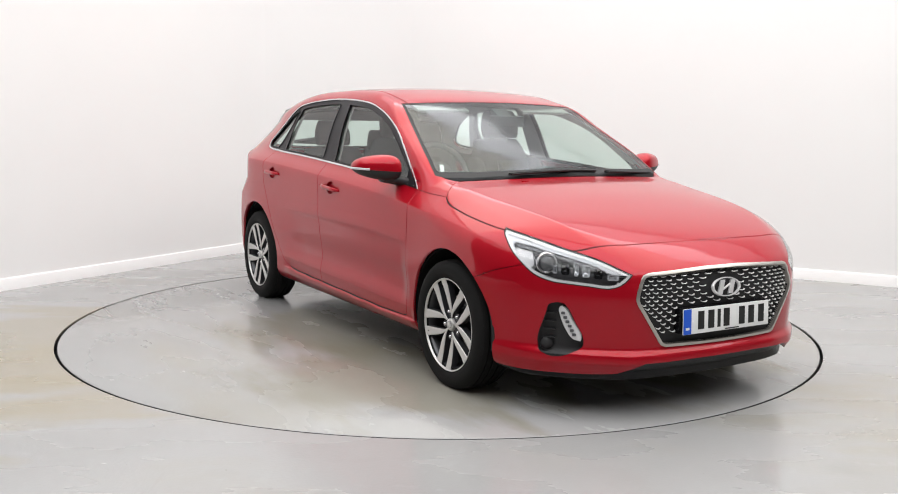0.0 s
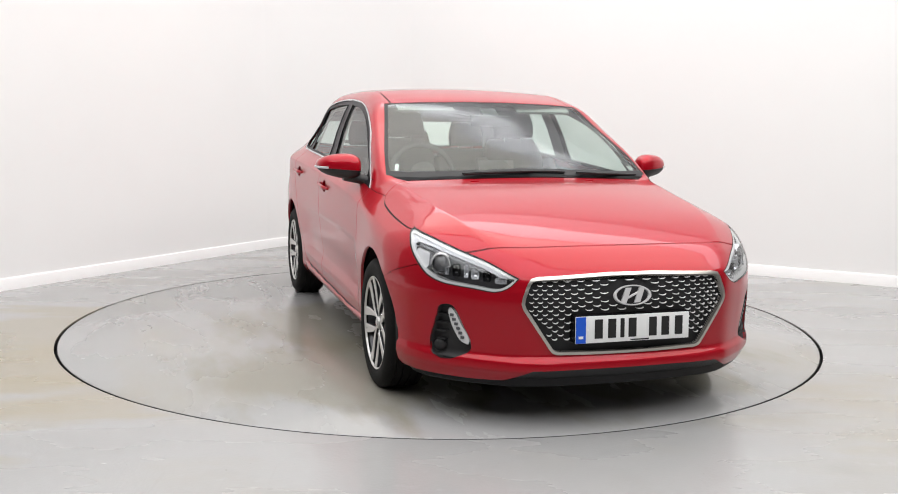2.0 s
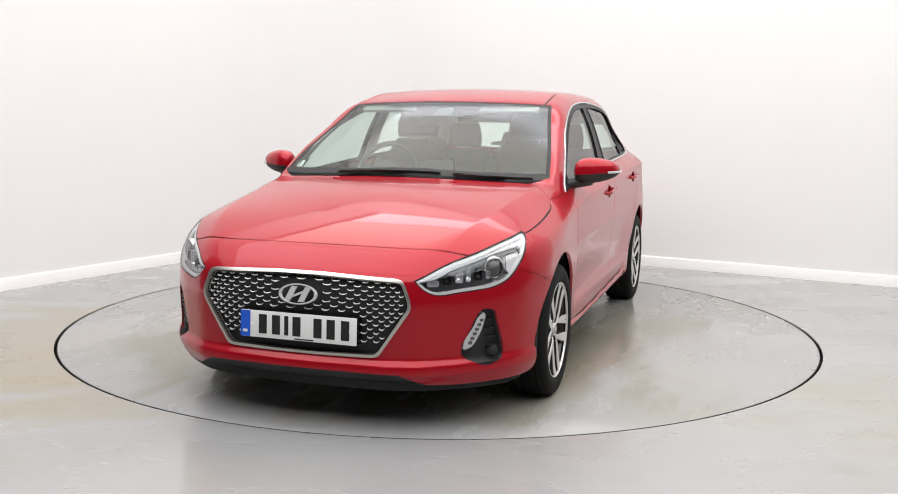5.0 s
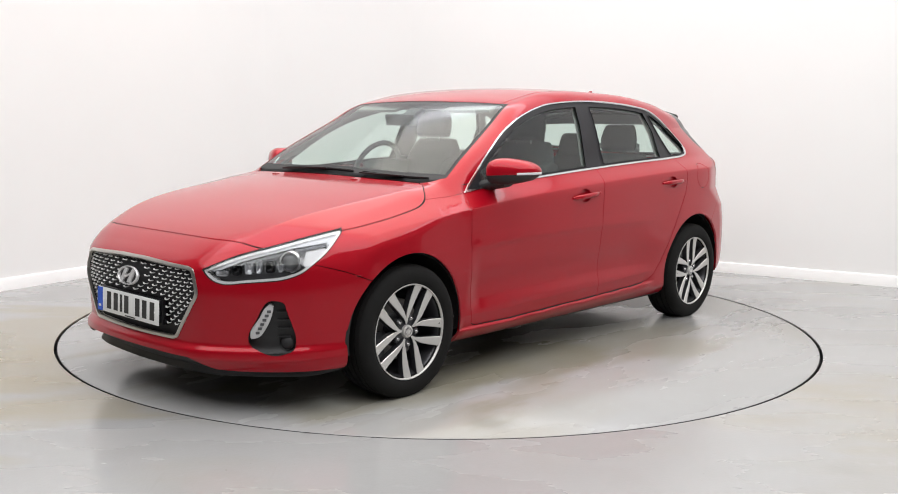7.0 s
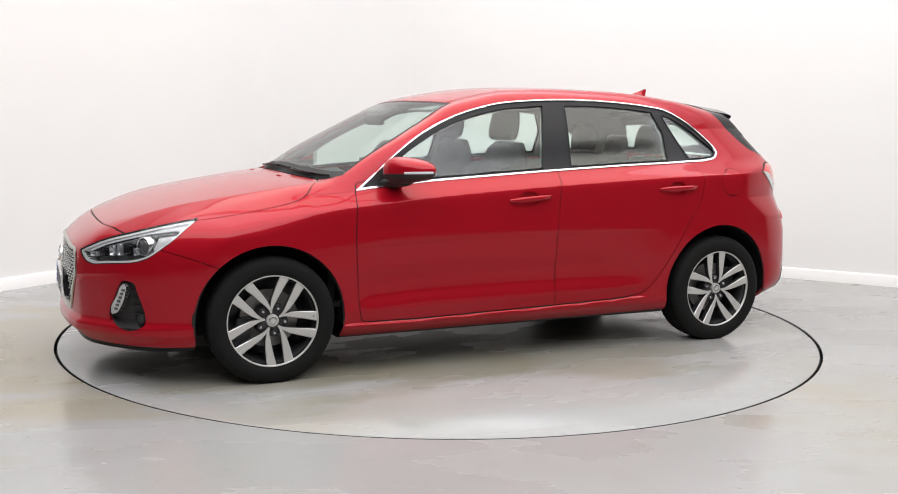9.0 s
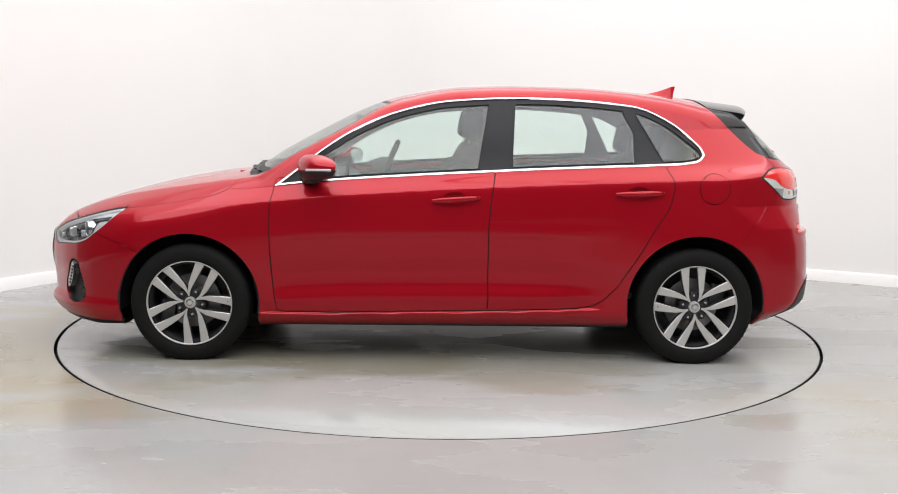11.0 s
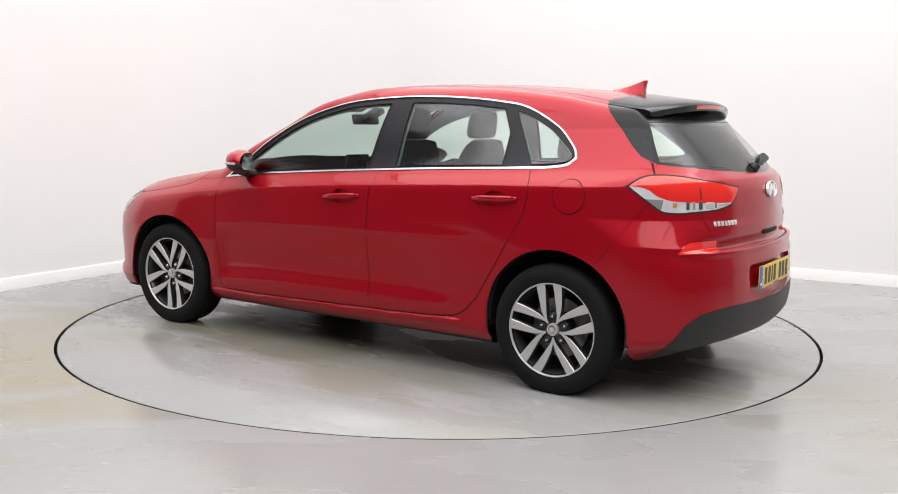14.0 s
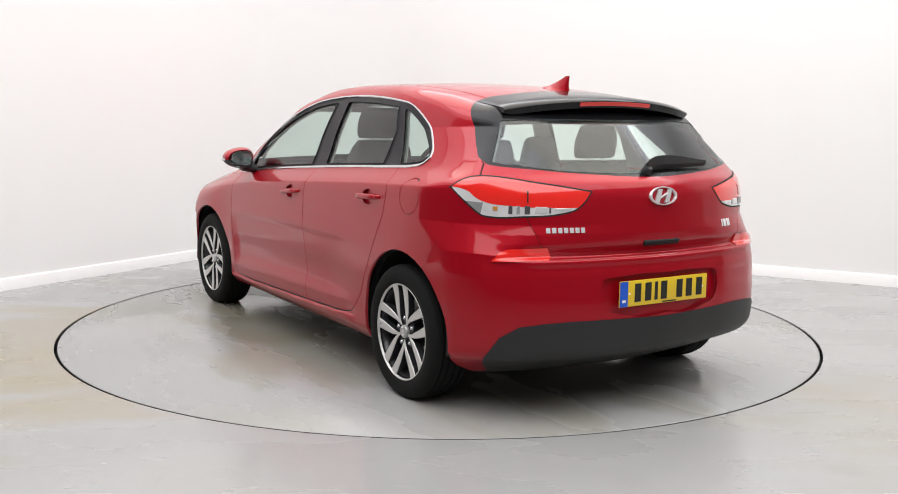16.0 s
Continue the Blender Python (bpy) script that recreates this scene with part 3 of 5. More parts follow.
rear_glass = lambda p: np.maximum.reduce([dlo(p) + inset(p), line("side", (-0.369, 1.369), (-0.349, 1.015))(p), line("side", (-0.988, 1.0), (-0.994, 1.209))(p),
                                          line("side", (-0.994, 1.209), (-0.922, 1.355))(p)])
quarter = lambda p: np.maximum(dlo(p) + inset(p), line("side", (-1.010, 1.308), (-1.149, 1.059))(p))
for name, f in (("front_window", front_glass), ("rear_window", rear_glass), ("quarter_window", quarter)):
    skin.region(name, "side", None, glasshouse, ("pillar",), field=f)

# windscreen, cowl and bonnet
SCREEN = [(1.075, -0.2), (1.078, 0.2), (1.055, 0.4), (1.02, 0.58), (0.975, 0.70), (0.945, 0.737), (0.76, 0.703), (0.58, 0.660), (0.42, 0.622), (0.283, 0.592),
          (0.305, 0.50), (0.345, 0.25), (0.356, 0.0), (0.356, -0.2)]
above = lambda c: (c[:, 2] > 0.7)
skin.region("screen_edge", "top", SCREEN, lambda c: above(c) & (c[:, 0] < 1.15))
foot = curve((0.0, 1.030), (0.2, 1.030), (0.4, 1.008), (0.58, 0.970), (0.70, 0.925), (0.8, 0.89))
skin.region("windscreen", "top", None, above, ("screen_edge",), field=lambda p: np.maximum(inside(seen_from("top", p), SCREEN) + 0.020, (p[:, 0] - foot(p[:, 1])) * 0.9))
BONNET = [(2.056, -0.2), (2.056, 0.1), (2.050, 0.30), (2.040, 0.424), (1.995, 0.580), (1.945, 0.668), (1.82, 0.735), (1.682, 0.789), (1.483, 0.812), (1.30, 0.813),
          (1.188, 0.803), (1.135, 0.782), (1.095, 0.735), (1.040, 0.655), (1.055, 0.58), (1.088, 0.40), (1.107, 0.2), (1.11, -0.2)]
HEAD = smooth([(-0.618, 0.800), (-0.752, 0.771), (-0.90, 0.733), (-1.043, 0.695), (-1.192, 0.635), (-1.156, 0.596), (-1.123, 0.579), (-1.0, 0.582), (-0.945, 0.586),
               (-0.835, 0.598), (-0.775, 0.619), (-0.72, 0.659), (-0.667, 0.707), (-0.632, 0.755), (-0.615, 0.785)], 4)
skin.region("headlamp", "front_corner", HEAD, sf)
skin.seam("bonnet", "top", smooth(BONNET, 3), lambda c: above(c) & (c[:, 0] > 0.9), gap=0.0036)
skin.region("cowl", "top", [(1.14, -0.2), (1.13, 0.2), (1.11, 0.45), (1.05, 0.64), (0.985, 0.70), (0.93, 0.738), (0.93, -0.2)], above)
# the short joint between each wing and the foot of the windscreen pillar
foot_line = lambda p: p[:, 2] - np.interp(p[:, 0], [0.893, 1.004, 1.132], [0.916, 0.902, 0.895])
foot_near = lambda c, lab: (lab == "body") & (c[:, 1] > 0.6) & (c[:, 0] > 0.893) & (c[:, 0] < 1.132) & (np.abs(c[:, 2] - 0.905) < 0.05)
skin.cut(lambda p: foot_line(p) - 0.0016, foot_near)
across = skin.cut(lambda p: foot_line(p) + 0.0016, foot_near) - 0.0016
skin.label[np.abs(across) <= 0.0016] = "gap"

# nose
GRILLE = [(-0.1, 0.652), (0.1, 0.652), (0.405, 0.640), (0.428, 0.634), (0.441, 0.619), (0.464, 0.560), (0.468, 0.532), (0.461, 0.510), (0.349, 0.342), (0.338, 0.329), (0.318, 0.322), (0.1, 0.318), (-0.1, 0.318)]
skin.region("grille_frame", "end", GRILLE, sf)
skin.region("grille_back", "end", None, sf, ("grille_frame",), field=lambda p: inside(seen_from("end", p), GRILLE) + 0.0125)
FOG = smooth([(-0.846, 0.500), (-0.86, 0.506), (-0.912, 0.506), (-0.936, 0.478), (-0.956, 0.437), (-0.997, 0.348), (-0.996, 0.330), (-0.943, 0.295), (-0.895, 0.278), (-0.835, 0.284),
              (-0.803, 0.303), (-0.797, 0.335), (-0.818, 0.42), (-0.834, 0.465)], 4, 75)
skin.region("fog_recess", "front_corner", FOG, sf)
skin.region("daylight_lamp", "front_corner", smooth([(-0.900, 0.497), (-0.915, 0.489), (-0.947, 0.438), (-0.988, 0.356), (-0.984, 0.345), (-0.950, 0.355), (-0.922, 0.39), (-0.894, 0.456),
            (-0.890, 0.488)], 4, 80), sf, ("fog_recess",))
skin.region("lower_grille", "end", [(-0.1, 0.264), (0.2, 0.263), (0.423, 0.259), (0.468, 0.236), (0.52, 0.210), (0.60, 0.203), (0.95, 0.198), (0.95, 0.05), (-0.1, 0.05)], sf)
skin.seam("front_bumper", "side", [(1.57, 0.568), (1.706, 0.621), (1.835, 0.660), (1.93, 0.715), (1.99, 0.735), (2.03, 0.755), (2.4, 0.78), (2.4, 0.0), (1.57, 0.0)], sf, gap=0.0018)

# doors
DOOR_EDGE = [(-0.228, 0.276), (-0.226, 0.499), (-0.226, 0.710), (-0.236, 0.858), (-0.262, 1.02)]
skin.seam("front_door", "side", [(0.884, 0.955), (0.893, 0.914), (0.907, 0.820), (0.912, 0.690), (0.907, 0.560), (0.897, 0.420), (0.887, 0.320), (0.877, 0.272), (0.85, 0.262), (0.58, 0.259), (0.18, 0.268)] + DOOR_EDGE,
          lambda c: (c[:, 1] > 0.6) & (c[:, 2] < 1.1), gap=0.0029)
skin.seam("rear_door", "side", [(-1.135, 1.07), (-1.150, 1.043), (-1.178, 0.985), (-1.188, 0.935), (-1.164, 0.830), (-1.098, 0.724), (-1.013, 0.576), (-0.905, 0.406), (-0.833, 0.335),
                                (-0.78, 0.306), (-0.70, 0.292), (-0.545, 0.285)] + DOOR_EDGE, lambda c: (c[:, 1] > 0.6) & (c[:, 2] < 1.1), gap=0.0029)
skin.seam("fuel_flap", "side", [(-1.396 + 0.080 * math.cos(a), 0.930 + 0.079 * math.sin(a)) for a in np.linspace(0, 2 * math.pi, 40, endpoint=False)], lambda c: c[:, 1] > 0.6, gap=0.0022, rest="flap_gap")

# tail
skin.region("tail_panel", "side", [(-1.395, 1.376), (-1.44, 1.335), (-1.515, 1.254), (-1.60, 1.165), (-1.66, 1.115), (-1.74, 1.083), (-1.80, 1.075), (-1.86, 1.066), (-1.95, 1.046),
                                   (-2.0, 1.034), (-2.1, 1.034), (-2.1, 1.6), (-1.43, 1.6), (-1.43, 1.40)], sr)
skin.region("rear_screen", "rear_corner", [(-0.752, 1.268), (-0.90, 1.277), (-1.2, 1.277), (-1.6, 1.275), (-1.6, 1.046), (-1.40, 1.048), (-1.173, 1.052), (-1.036, 1.061), (-0.87, 1.080), (-0.742, 1.094)],
            lambda c: sr(c) & (c[:, 2] < 1.30) & (c[:, 0] < -1.55), ("tail_panel",))
TAIL_LAMP = smooth([(-0.572, 0.988), (-0.605, 1.012), (-0.657, 1.034), (-0.721, 1.041), (-0.818, 1.035), (-0.917, 1.021), (-1.021, 1.006), (-1.163, 0.981), (-1.153, 0.957), (-1.102, 0.900),
                    (-1.048, 0.884), (-0.891, 0.872), (-0.768, 0.868), (-0.72, 0.875), (-0.672, 0.907), (-0.620, 0.948)], 4)
skin.region("tail_lamp", "rear_corner", TAIL_LAMP, sr)
skin.region("reverse_lamp", "rear_corner", smooth([(-0.55, 0.99), (-0.636, 0.983), (-0.662, 0.974), (-0.695, 0.949), (-0.743, 0.931), (-0.84, 0.920), (-0.941, 0.914), (-1.2, 0.912), (-1.2, 0.8), (-0.5, 0.8)], 4), sr, ("tail_lamp",))
skin.region("lamp_chamber", "rear_corner", [(-0.580, 0.974), (-0.650, 0.934), (-0.727, 0.930), (-0.712, 0.86), (-0.66, 0.89), (-0.60, 0.94)], sr, ("reverse_lamp",))
skin.region("lamp_frame", "rear_corner", None, sr, ("reverse_lamp", "tail_lamp", "lamp_chamber"), field=lambda p: -(inside(seen_from("rear_corner", p), TAIL_LAMP) + 0.007))
skin.region("reflector", "rear_corner", [(-0.776, 0.694), (-0.808, 0.731), (-0.845, 0.744), (-0.993, 0.750), (-1.009, 0.700), (-0.9, 0.696)], sr)
skin.region("valance", "rear_corner", [(-0.735, 0.05), (-0.735, 0.25), (-0.748, 0.285), (-0.82, 0.383), (-0.90, 0.429), (-1.0, 0.441), (-1.11, 0.446), (-1.5, 0.437), (-1.7, 0.43), (-1.7, 0.05)], sr)
skin.region("plate_recess", "end", smooth([(-0.2, 0.618), (0.30, 0.618), (0.335, 0.612), (0.345, 0.590), (0.318, 0.485), (0.300, 0.474), (-0.2, 0.474)], 3, 80), lambda c: c[:, 0] < -1.9)
skin.seam("tailgate", "end", [(-0.2, 0.700), (0.54, 0.700), (0.562, 0.712), (0.590, 0.762), (0.636, 0.880), (0.68, 0.95), (0.757, 1.036), (0.715, 1.088), (0.70, 1.3), (-0.2, 1.3)],
          lambda c: c[:, 0] < -1.7, gap=0.0017)
skin.seam("rear_bumper", "side", [(-2.4, 0.893), (-1.78, 0.893), (-1.743, 0.914), (-1.655, 0.792), (-1.555, 0.660), (-1.45, 0.52), (-1.45, 0.0), (-2.4, 0.0)], sr, gap=0.0012)
# a roof joint on each side
skin.seam("roof", "top", [(0.42, -0.2), (0.42, 0.548), (0.30, 0.556), (0.0, 0.550), (-0.8, 0.540), (-1.43, 0.490), (-1.5, 0.44), (-1.5, -0.2)], lambda c: (c[:, 2] > 1.25), gap=0.0065)


# ---- handle cups and lamp details ----
for x0, z0, name in ((-0.048, 0.862, "front_door"), (-1.002, 0.900, "rear_door")):
    skin.region(name + "_cup", "side", oval(x0, z0, 0.058, 0.038, 28), lambda c: c[:, 1] > 0.6, (name,))
skin.region("headlamp_seal", "front_corner", None, sf, ("headlamp",), field=lambda p: -(inside(seen_from("front_corner", p), HEAD) + 0.004))
skin.region("headlamp_edge", "front_corner", None, sf, ("headlamp",), field=lambda p: -(inside(seen_from("front_corner", p), HEAD) + 0.014))
skin.region("light_guide", "front_corner", smooth([(-1.20, 0.648), (-1.155, 0.633), (-1.03, 0.675), (-0.91, 0.707), (-0.78, 0.738), (-0.675, 0.754), (-0.662, 0.741), (-0.700, 0.690),
            (-0.685, 0.68), (-0.55, 0.76), (-0.58, 0.85), (-0.9, 0.80), (-1.1, 0.72)], 3), sf, ("headlamp",))
skin.region("guide_slit", "front_corner", smooth([(-1.10, 0.650), (-1.03, 0.673), (-0.91, 0.705), (-0.78, 0.736), (-0.677, 0.752), (-0.682, 0.738), (-0.78, 0.722), (-0.91, 0.691), (-1.03, 0.660)], 3), sf, ("headlamp",))
skin.region("side_marker", "front_corner", [(-0.676, 0.737), (-0.757, 0.722), (-0.768, 0.66), (-0.748, 0.642), (-0.68, 0.69)], sf, ("headlamp",))


def skin_x(y, z, front=True):
    p = on_body(np.array([[1.0 if front else -1.2, y, z]], float), np.array([[1.0 if front else -1.0, 0, 0]]))[0]
    return Vector(p), Vector(body_normal(p[None])[0])


def skin_y(x, z, side=1):
    p = on_body(np.array([[x, 0.0, z]], float), np.array([[0, float(side), 0]]))[0]
    n = body_normal(p[None])[0] * (1, 1, 1)
    return Vector(p), Vector(n)


def skin_z(x, y):
    p = on_body(np.array([[x, y, 0.7]], float), np.array([[0, 0, 1.0]]))[0]
    return Vector(p), Vector(body_normal(p[None])[0])


def facing(at, normal, up=Vector((0, 0, 1))):
    """A pose at a point whose z axis is the normal and whose y axis leans up."""
    z = normal.normalized()
    x = up.cross(z).normalized()
    y = z.cross(x)
    m = Matrix((x, y, z)).transposed().to_4x4()
    m.translation = at
    return m


# ---- the car ----
car = tagged(new("car"), "red metallic five-door hatchback parked on the turntable", "car")
body = skin.piece("body_shell", ["body"], M_RED, car, "red metallic body shell", joined=True, rim=0.014)[0]
skin.piece("panel_gap", ["gap"], M_SEAL, car, "dark joint between the panels", push=-0.006, joined=True)
skin.piece("roof", ["roof"], M_RED, car, joined=True, rim=0.008)
skin.piece("bonnet", ["bonnet"], M_RED, car, "red bonnet with raised creases", joined=True, rim=0.012)
front_bumper = skin.piece("front_bumper", ["front_bumper"], M_RED, car, joined=True, rim=0.014)[0]
rear_bumper = skin.piece("rear_bumper", ["rear_bumper"], M_RED, car, joined=True, rim=0.014)[0]
tailgate = skin.piece("tailgate", ["tailgate"], M_RED, car, joined=True, rim=0.012)[0]
front_doors = skin.piece("front_door", ["front_door"], M_RED, car, rim=0.012)
rear_doors = skin.piece("rear_door", ["rear_door"], M_RED, car, rim=0.012)
skin.piece("fuel_flap", ["fuel_flap"], M_RED, car, "round red fuel filler flap", sides=(1,), rim=0.006)
skin.piece("quarter_panel", ["fuel_flap", "flap_gap"], M_RED, car, sides=(-1,))
skin.piece("flap_joint", ["flap_gap"], M_SEAL, car, sides=(1,), push=-0.006)
skin.piece("underbody", ["underbody"], M_BLACK, car, "black underbody", joined=True)
skin.piece("window_surround", ["surround"], M_CHROME, car, "polished metal window surround", push=0.005, rim=0.010)
skin.piece("window_pillar", ["pillar"], M_PILLAR, car, "black window pillar trim", push=-0.004, rim=-0.006)
for name in ("front_window", "rear_window", "quarter_window"):
    skin.piece(name, [name], M_GLASS, car, "green tinted window glass", push=-0.007)
skin.piece("windscreen", ["windscreen"], M_GLASS, car, "green tinted windscreen", push=-0.002, joined=True)
skin.piece("windscreen_edge", ["screen_edge"], M_PIT, car, "black windscreen border", push=-0.002, joined=True)
skin.piece("cowl", ["cowl"], M_BLACK, car, "black plastic cowl under the windscreen", push=-0.014, joined=True, rim=-0.014)
skin.piece("tail_panel", ["tail_panel"], M_GLOSS, car, "gloss black spoiler and rear window border", joined=True, rim=0.01)
skin.piece("rear_screen", ["rear_screen"], M_GLASS, tailgate, "green tinted rear window", push=-0.003, joined=True)
skin.piece("rear_valance", ["valance"], M_BLACK, rear_bumper, "black plastic rear valance", push=0.004, joined=True, rim=0.012)
skin.piece("lower_grille", ["lower_grille"], M_BLACK, front_bumper, "black plastic lower intake", push=-0.030, joined=True, rim=-0.030)
for name, doors in (("front_door", front_doors), ("rear_door", rear_doors)):
    for door, side in zip(doors, (1, -1)):
        skin.piece("handle_cup", [name + "_cup"], M_RED, door, "recessed red handle cup", push=-0.016, sides=(side,), rim=-0.016)
skin.piece("tail_lamp", ["tail_lamp"], M_REDLENS, car, "red tail lamp lens", push=0.003, rim=0.008)
skin.piece("reverse_lamp", ["reverse_lamp"], M_WHITELENS, car, "clear lower tail lamp lens", push=0.002, rim=0.008)
skin.piece("lamp_chamber", ["lamp_chamber"], M_LAMP, car, "grey lower chamber of the tail lamp", push=0.001, rim=0.008)
skin.piece("tail_lamp_seal", ["lamp_frame"], M_SEAL, car, push=0.001, rim=0.006)
skin.piece("plate_recess", ["plate_recess"], M_RED, rear_bumper, "red recess behind the rear number plate", push=-0.022, joined=True, rim=-0.022)
skin.piece("reflector", ["reflector"], M_REDLENS, rear_bumper, "red rear reflector", push=0.007, rim=0.008)
skin.piece("fog_recess", ["fog_recess"], M_BLACK, front_bumper, "black plastic fog lamp recess", push=-0.030, rim=-0.030)
skin.piece("daylight_lamp", ["daylight_lamp"], M_WHITELENS, front_bumper, "clear daytime running lamp", push=-0.004, rim=0.026)
grille = skin.piece("grille_frame", ["grille_frame"], M_SATIN, front_bumper, "polished metal grille frame", push=0.007, joined=True, rim=0.026)[0]
skin.piece("grille_back", ["grille_back"], M_PIT, grille, "black grille backing", push=-0.024, joined=True, rim=-0.02)
lenses = skin.piece("headlamp", ["headlamp", "headlamp_edge", "light_guide", "guide_slit", "side_marker"], M_LENS, car, "clear headlamp lens", push=0.002)
skin.piece("headlamp_seal", ["headlamp_seal"], M_SEAL, car, push=-0.001, rim=0.012)
LAMP_CELLS = ((0.727, 0.653, 0.009, 0.017, M_LAMP, "reflector_cup"), (0.694, 0.660, 0.017, 0.026, M_GLOSS, "lamp_box"), (0.660, 0.660, 0.010, 0.029, M_LAMP, "reflector_cup"),
              (0.630, 0.653, 0.017, 0.025, M_LAMP, "reflector_cup"), (0.591, 0.643, 0.017, 0.021, M_GLOSS, "lamp_box"), (0.545, 0.625, 0.025, 0.012, M_LAMP, "reflector_cup"))
for lens, side in zip(lenses, (1, -1)):
    skin.piece("bezel", ["headlamp_edge"], M_DASHES, lens, "bright headlamp bezel", push=-0.007, sides=(side,), rim=0.05)
    skin.piece("housing", ["headlamp"], M_HOUSING, lens, "grey metallic headlamp housing", push=-0.058, sides=(side,), rim=-0.04)
    skin.piece("light_guide", ["light_guide"], M_LAMPWHITE, lens, "white headlamp light guide", push=-0.014, sides=(side,), rim=0.04)
    skin.piece("side_marker", ["side_marker"], M_WHITELENS, lens, "clear ribbed side marker", push=-0.024, sides=(side,), rim=0.03)
    skin.piece("guide_slit", ["guide_slit"], M_LAMPDARK, lens, "dark slit in the light guide", push=-0.022, sides=(side,), rim=0.03)

    def lamp_place(y, z, sink, turn=40):
        p, n = skin_x(y, z)
        aim = Vector((math.cos(radians(turn)), math.sin(radians(turn)), 0))
        m = facing(p - n * sink, aim)
        return Matrix.Diagonal((1, side, 1, 1)) @ m
    # the projector: a bright ring round a glass ball
    ring = lathe([(0.034, 0.0), (0.037, 0.012), (0.043, 0.014), (0.047, 0.008), (0.048, -0.03), (0.034, -0.03)], 32)
    ring.transform(lamp_place(0.742, 0.682, 0.032, 32) @ Matrix.Rotation(radians(90), 4, "X"))
    part("projector_ring", ring, M_CHROME, lens)
    ball = bmesh.new()
    bmesh.ops.create_uvsphere(ball, u_segments=24, v_segments=14, radius=0.035, matrix=Matrix.Diagonal((1, 1, 0.6, 1)))
    ball.transform(lamp_place(0.742, 0.682, 0.036, 32))
    part("projector_lens", ball, M_LAMPDARK, lens, "dark glass projector lens")
    for y, z, w, h, mat, name in LAMP_CELLS:
        cup = loft([[(px, py, d) for px, py in oval(0, 0, w * k, h * k, 20, 5)] for k, d in ((1.0, -0.012), (1.0, 0.010), (0.88, 0.010), (0.62, -0.002), (0.25, -0.008))])
        cup.transform(lamp_place(y, z, 0.030, 28))
        part(name, cup, mat, lens)
    # fog lamp and slats in the bumper's recess
    for z in (0.46, 0.424, 0.389, 0.353):
        p, n = skin_x(0.742, z)
        bm = box((0.052, 0.004, 0.02), (0, 0, 0), bevel=0.002)
        bm.transform(Matrix.Diagonal((1, side, 1, 1)) @ facing(p - n * 0.022, n))
        part("slat", bm, M_BLACK, front_bumper)
    p, n = skin_x(0.748, 0.326)
    bm = lathe([(0.0, 0.012), (0.018, 0.010), (0.028, 0.002), (0.031, 0.006), (0.033, -0.004), (0.0, -0.004)], 28)
    bm.transform(Matrix.Diagonal((1, side, 1, 1)) @ facing(p - n * 0.022, (n + Vector((0.6, 0, 0))).normalized()) @ Matrix.Rotation(radians(90), 4, "X"))
    part("fog_lamp", bm, M_BLACK, front_bumper, "round dark fog lamp")
    for k in range(6):
        t = (k + 0.5) / 6
        p, n = skin_x(0.709 - 0.045 * t, 0.474 - 0.110 * t)
        bm = box((0.017, 0.012, 0.006), bevel=0.003)
        bm.transform(Matrix.Diagonal((1, side, 1, 1)) @ facing(p - n * 0.002, n))
        part("lamp_cell", bm, M_LAMPDARK, front_bumper)

# bright dashes of the grille, one mesh shared by all
dash = bmesh.new()
rings = []
for k in range(9):
    u = -1 + k / 4
    lift = 0.0045 * abs(u) ** 3.5
    thick = 0.0018 * (1 - 0.35 * abs(u))
    rings.append([(u * 0.0195, lift + a * thick, 0.004 + b * 0.005 - 0.004 * u * u) for a, b in ((-1, -1), (1, -1), (1, 0.4), (-1, 0.6))])
dash = loft(rings)
bmesh.ops.recalc_face_normals(dash, faces=dash.faces)
dash_mesh = bpy.data.meshes.new("grille_dash")
dash.to_mesh(dash_mesh)
dash.free()
dash_mesh.materials.append(M_DASHES)
row = 0
z = 0.624
while z > 0.335:
    half = np.interp(z, [0.33, 0.342, 0.51, 0.535, 0.56, 0.619, 0.634], [0.31, 0.335, 0.445, 0.453, 0.450, 0.425, 0.41])
    for k in range(-8, 9):
        u = (k + (0.5 if row % 2 else 0.0)) * 0.083
        y = u * (1 - 0.30 * abs(u) / 0.6)
        behind_plate = abs(y) < 0.275 and z < 0.500
        behind_badge = (y / 0.105) ** 2 + ((z - 0.56) / 0.058) ** 2 < 1
        if abs(y) > half - 0.012 or behind_plate or behind_badge or z < 0.375:
            continue
        p, n = skin_x(y, z)
        ob = new("grille_dash", dash_mesh)
        ob.parent = grille
        ob.matrix_basis = facing(p - n * 0.010, n) @ Matrix.Diagonal((1 - 0.55 * abs(y) / 0.45, 1, 1, 1))
    row += 1
    z -= 0.0172


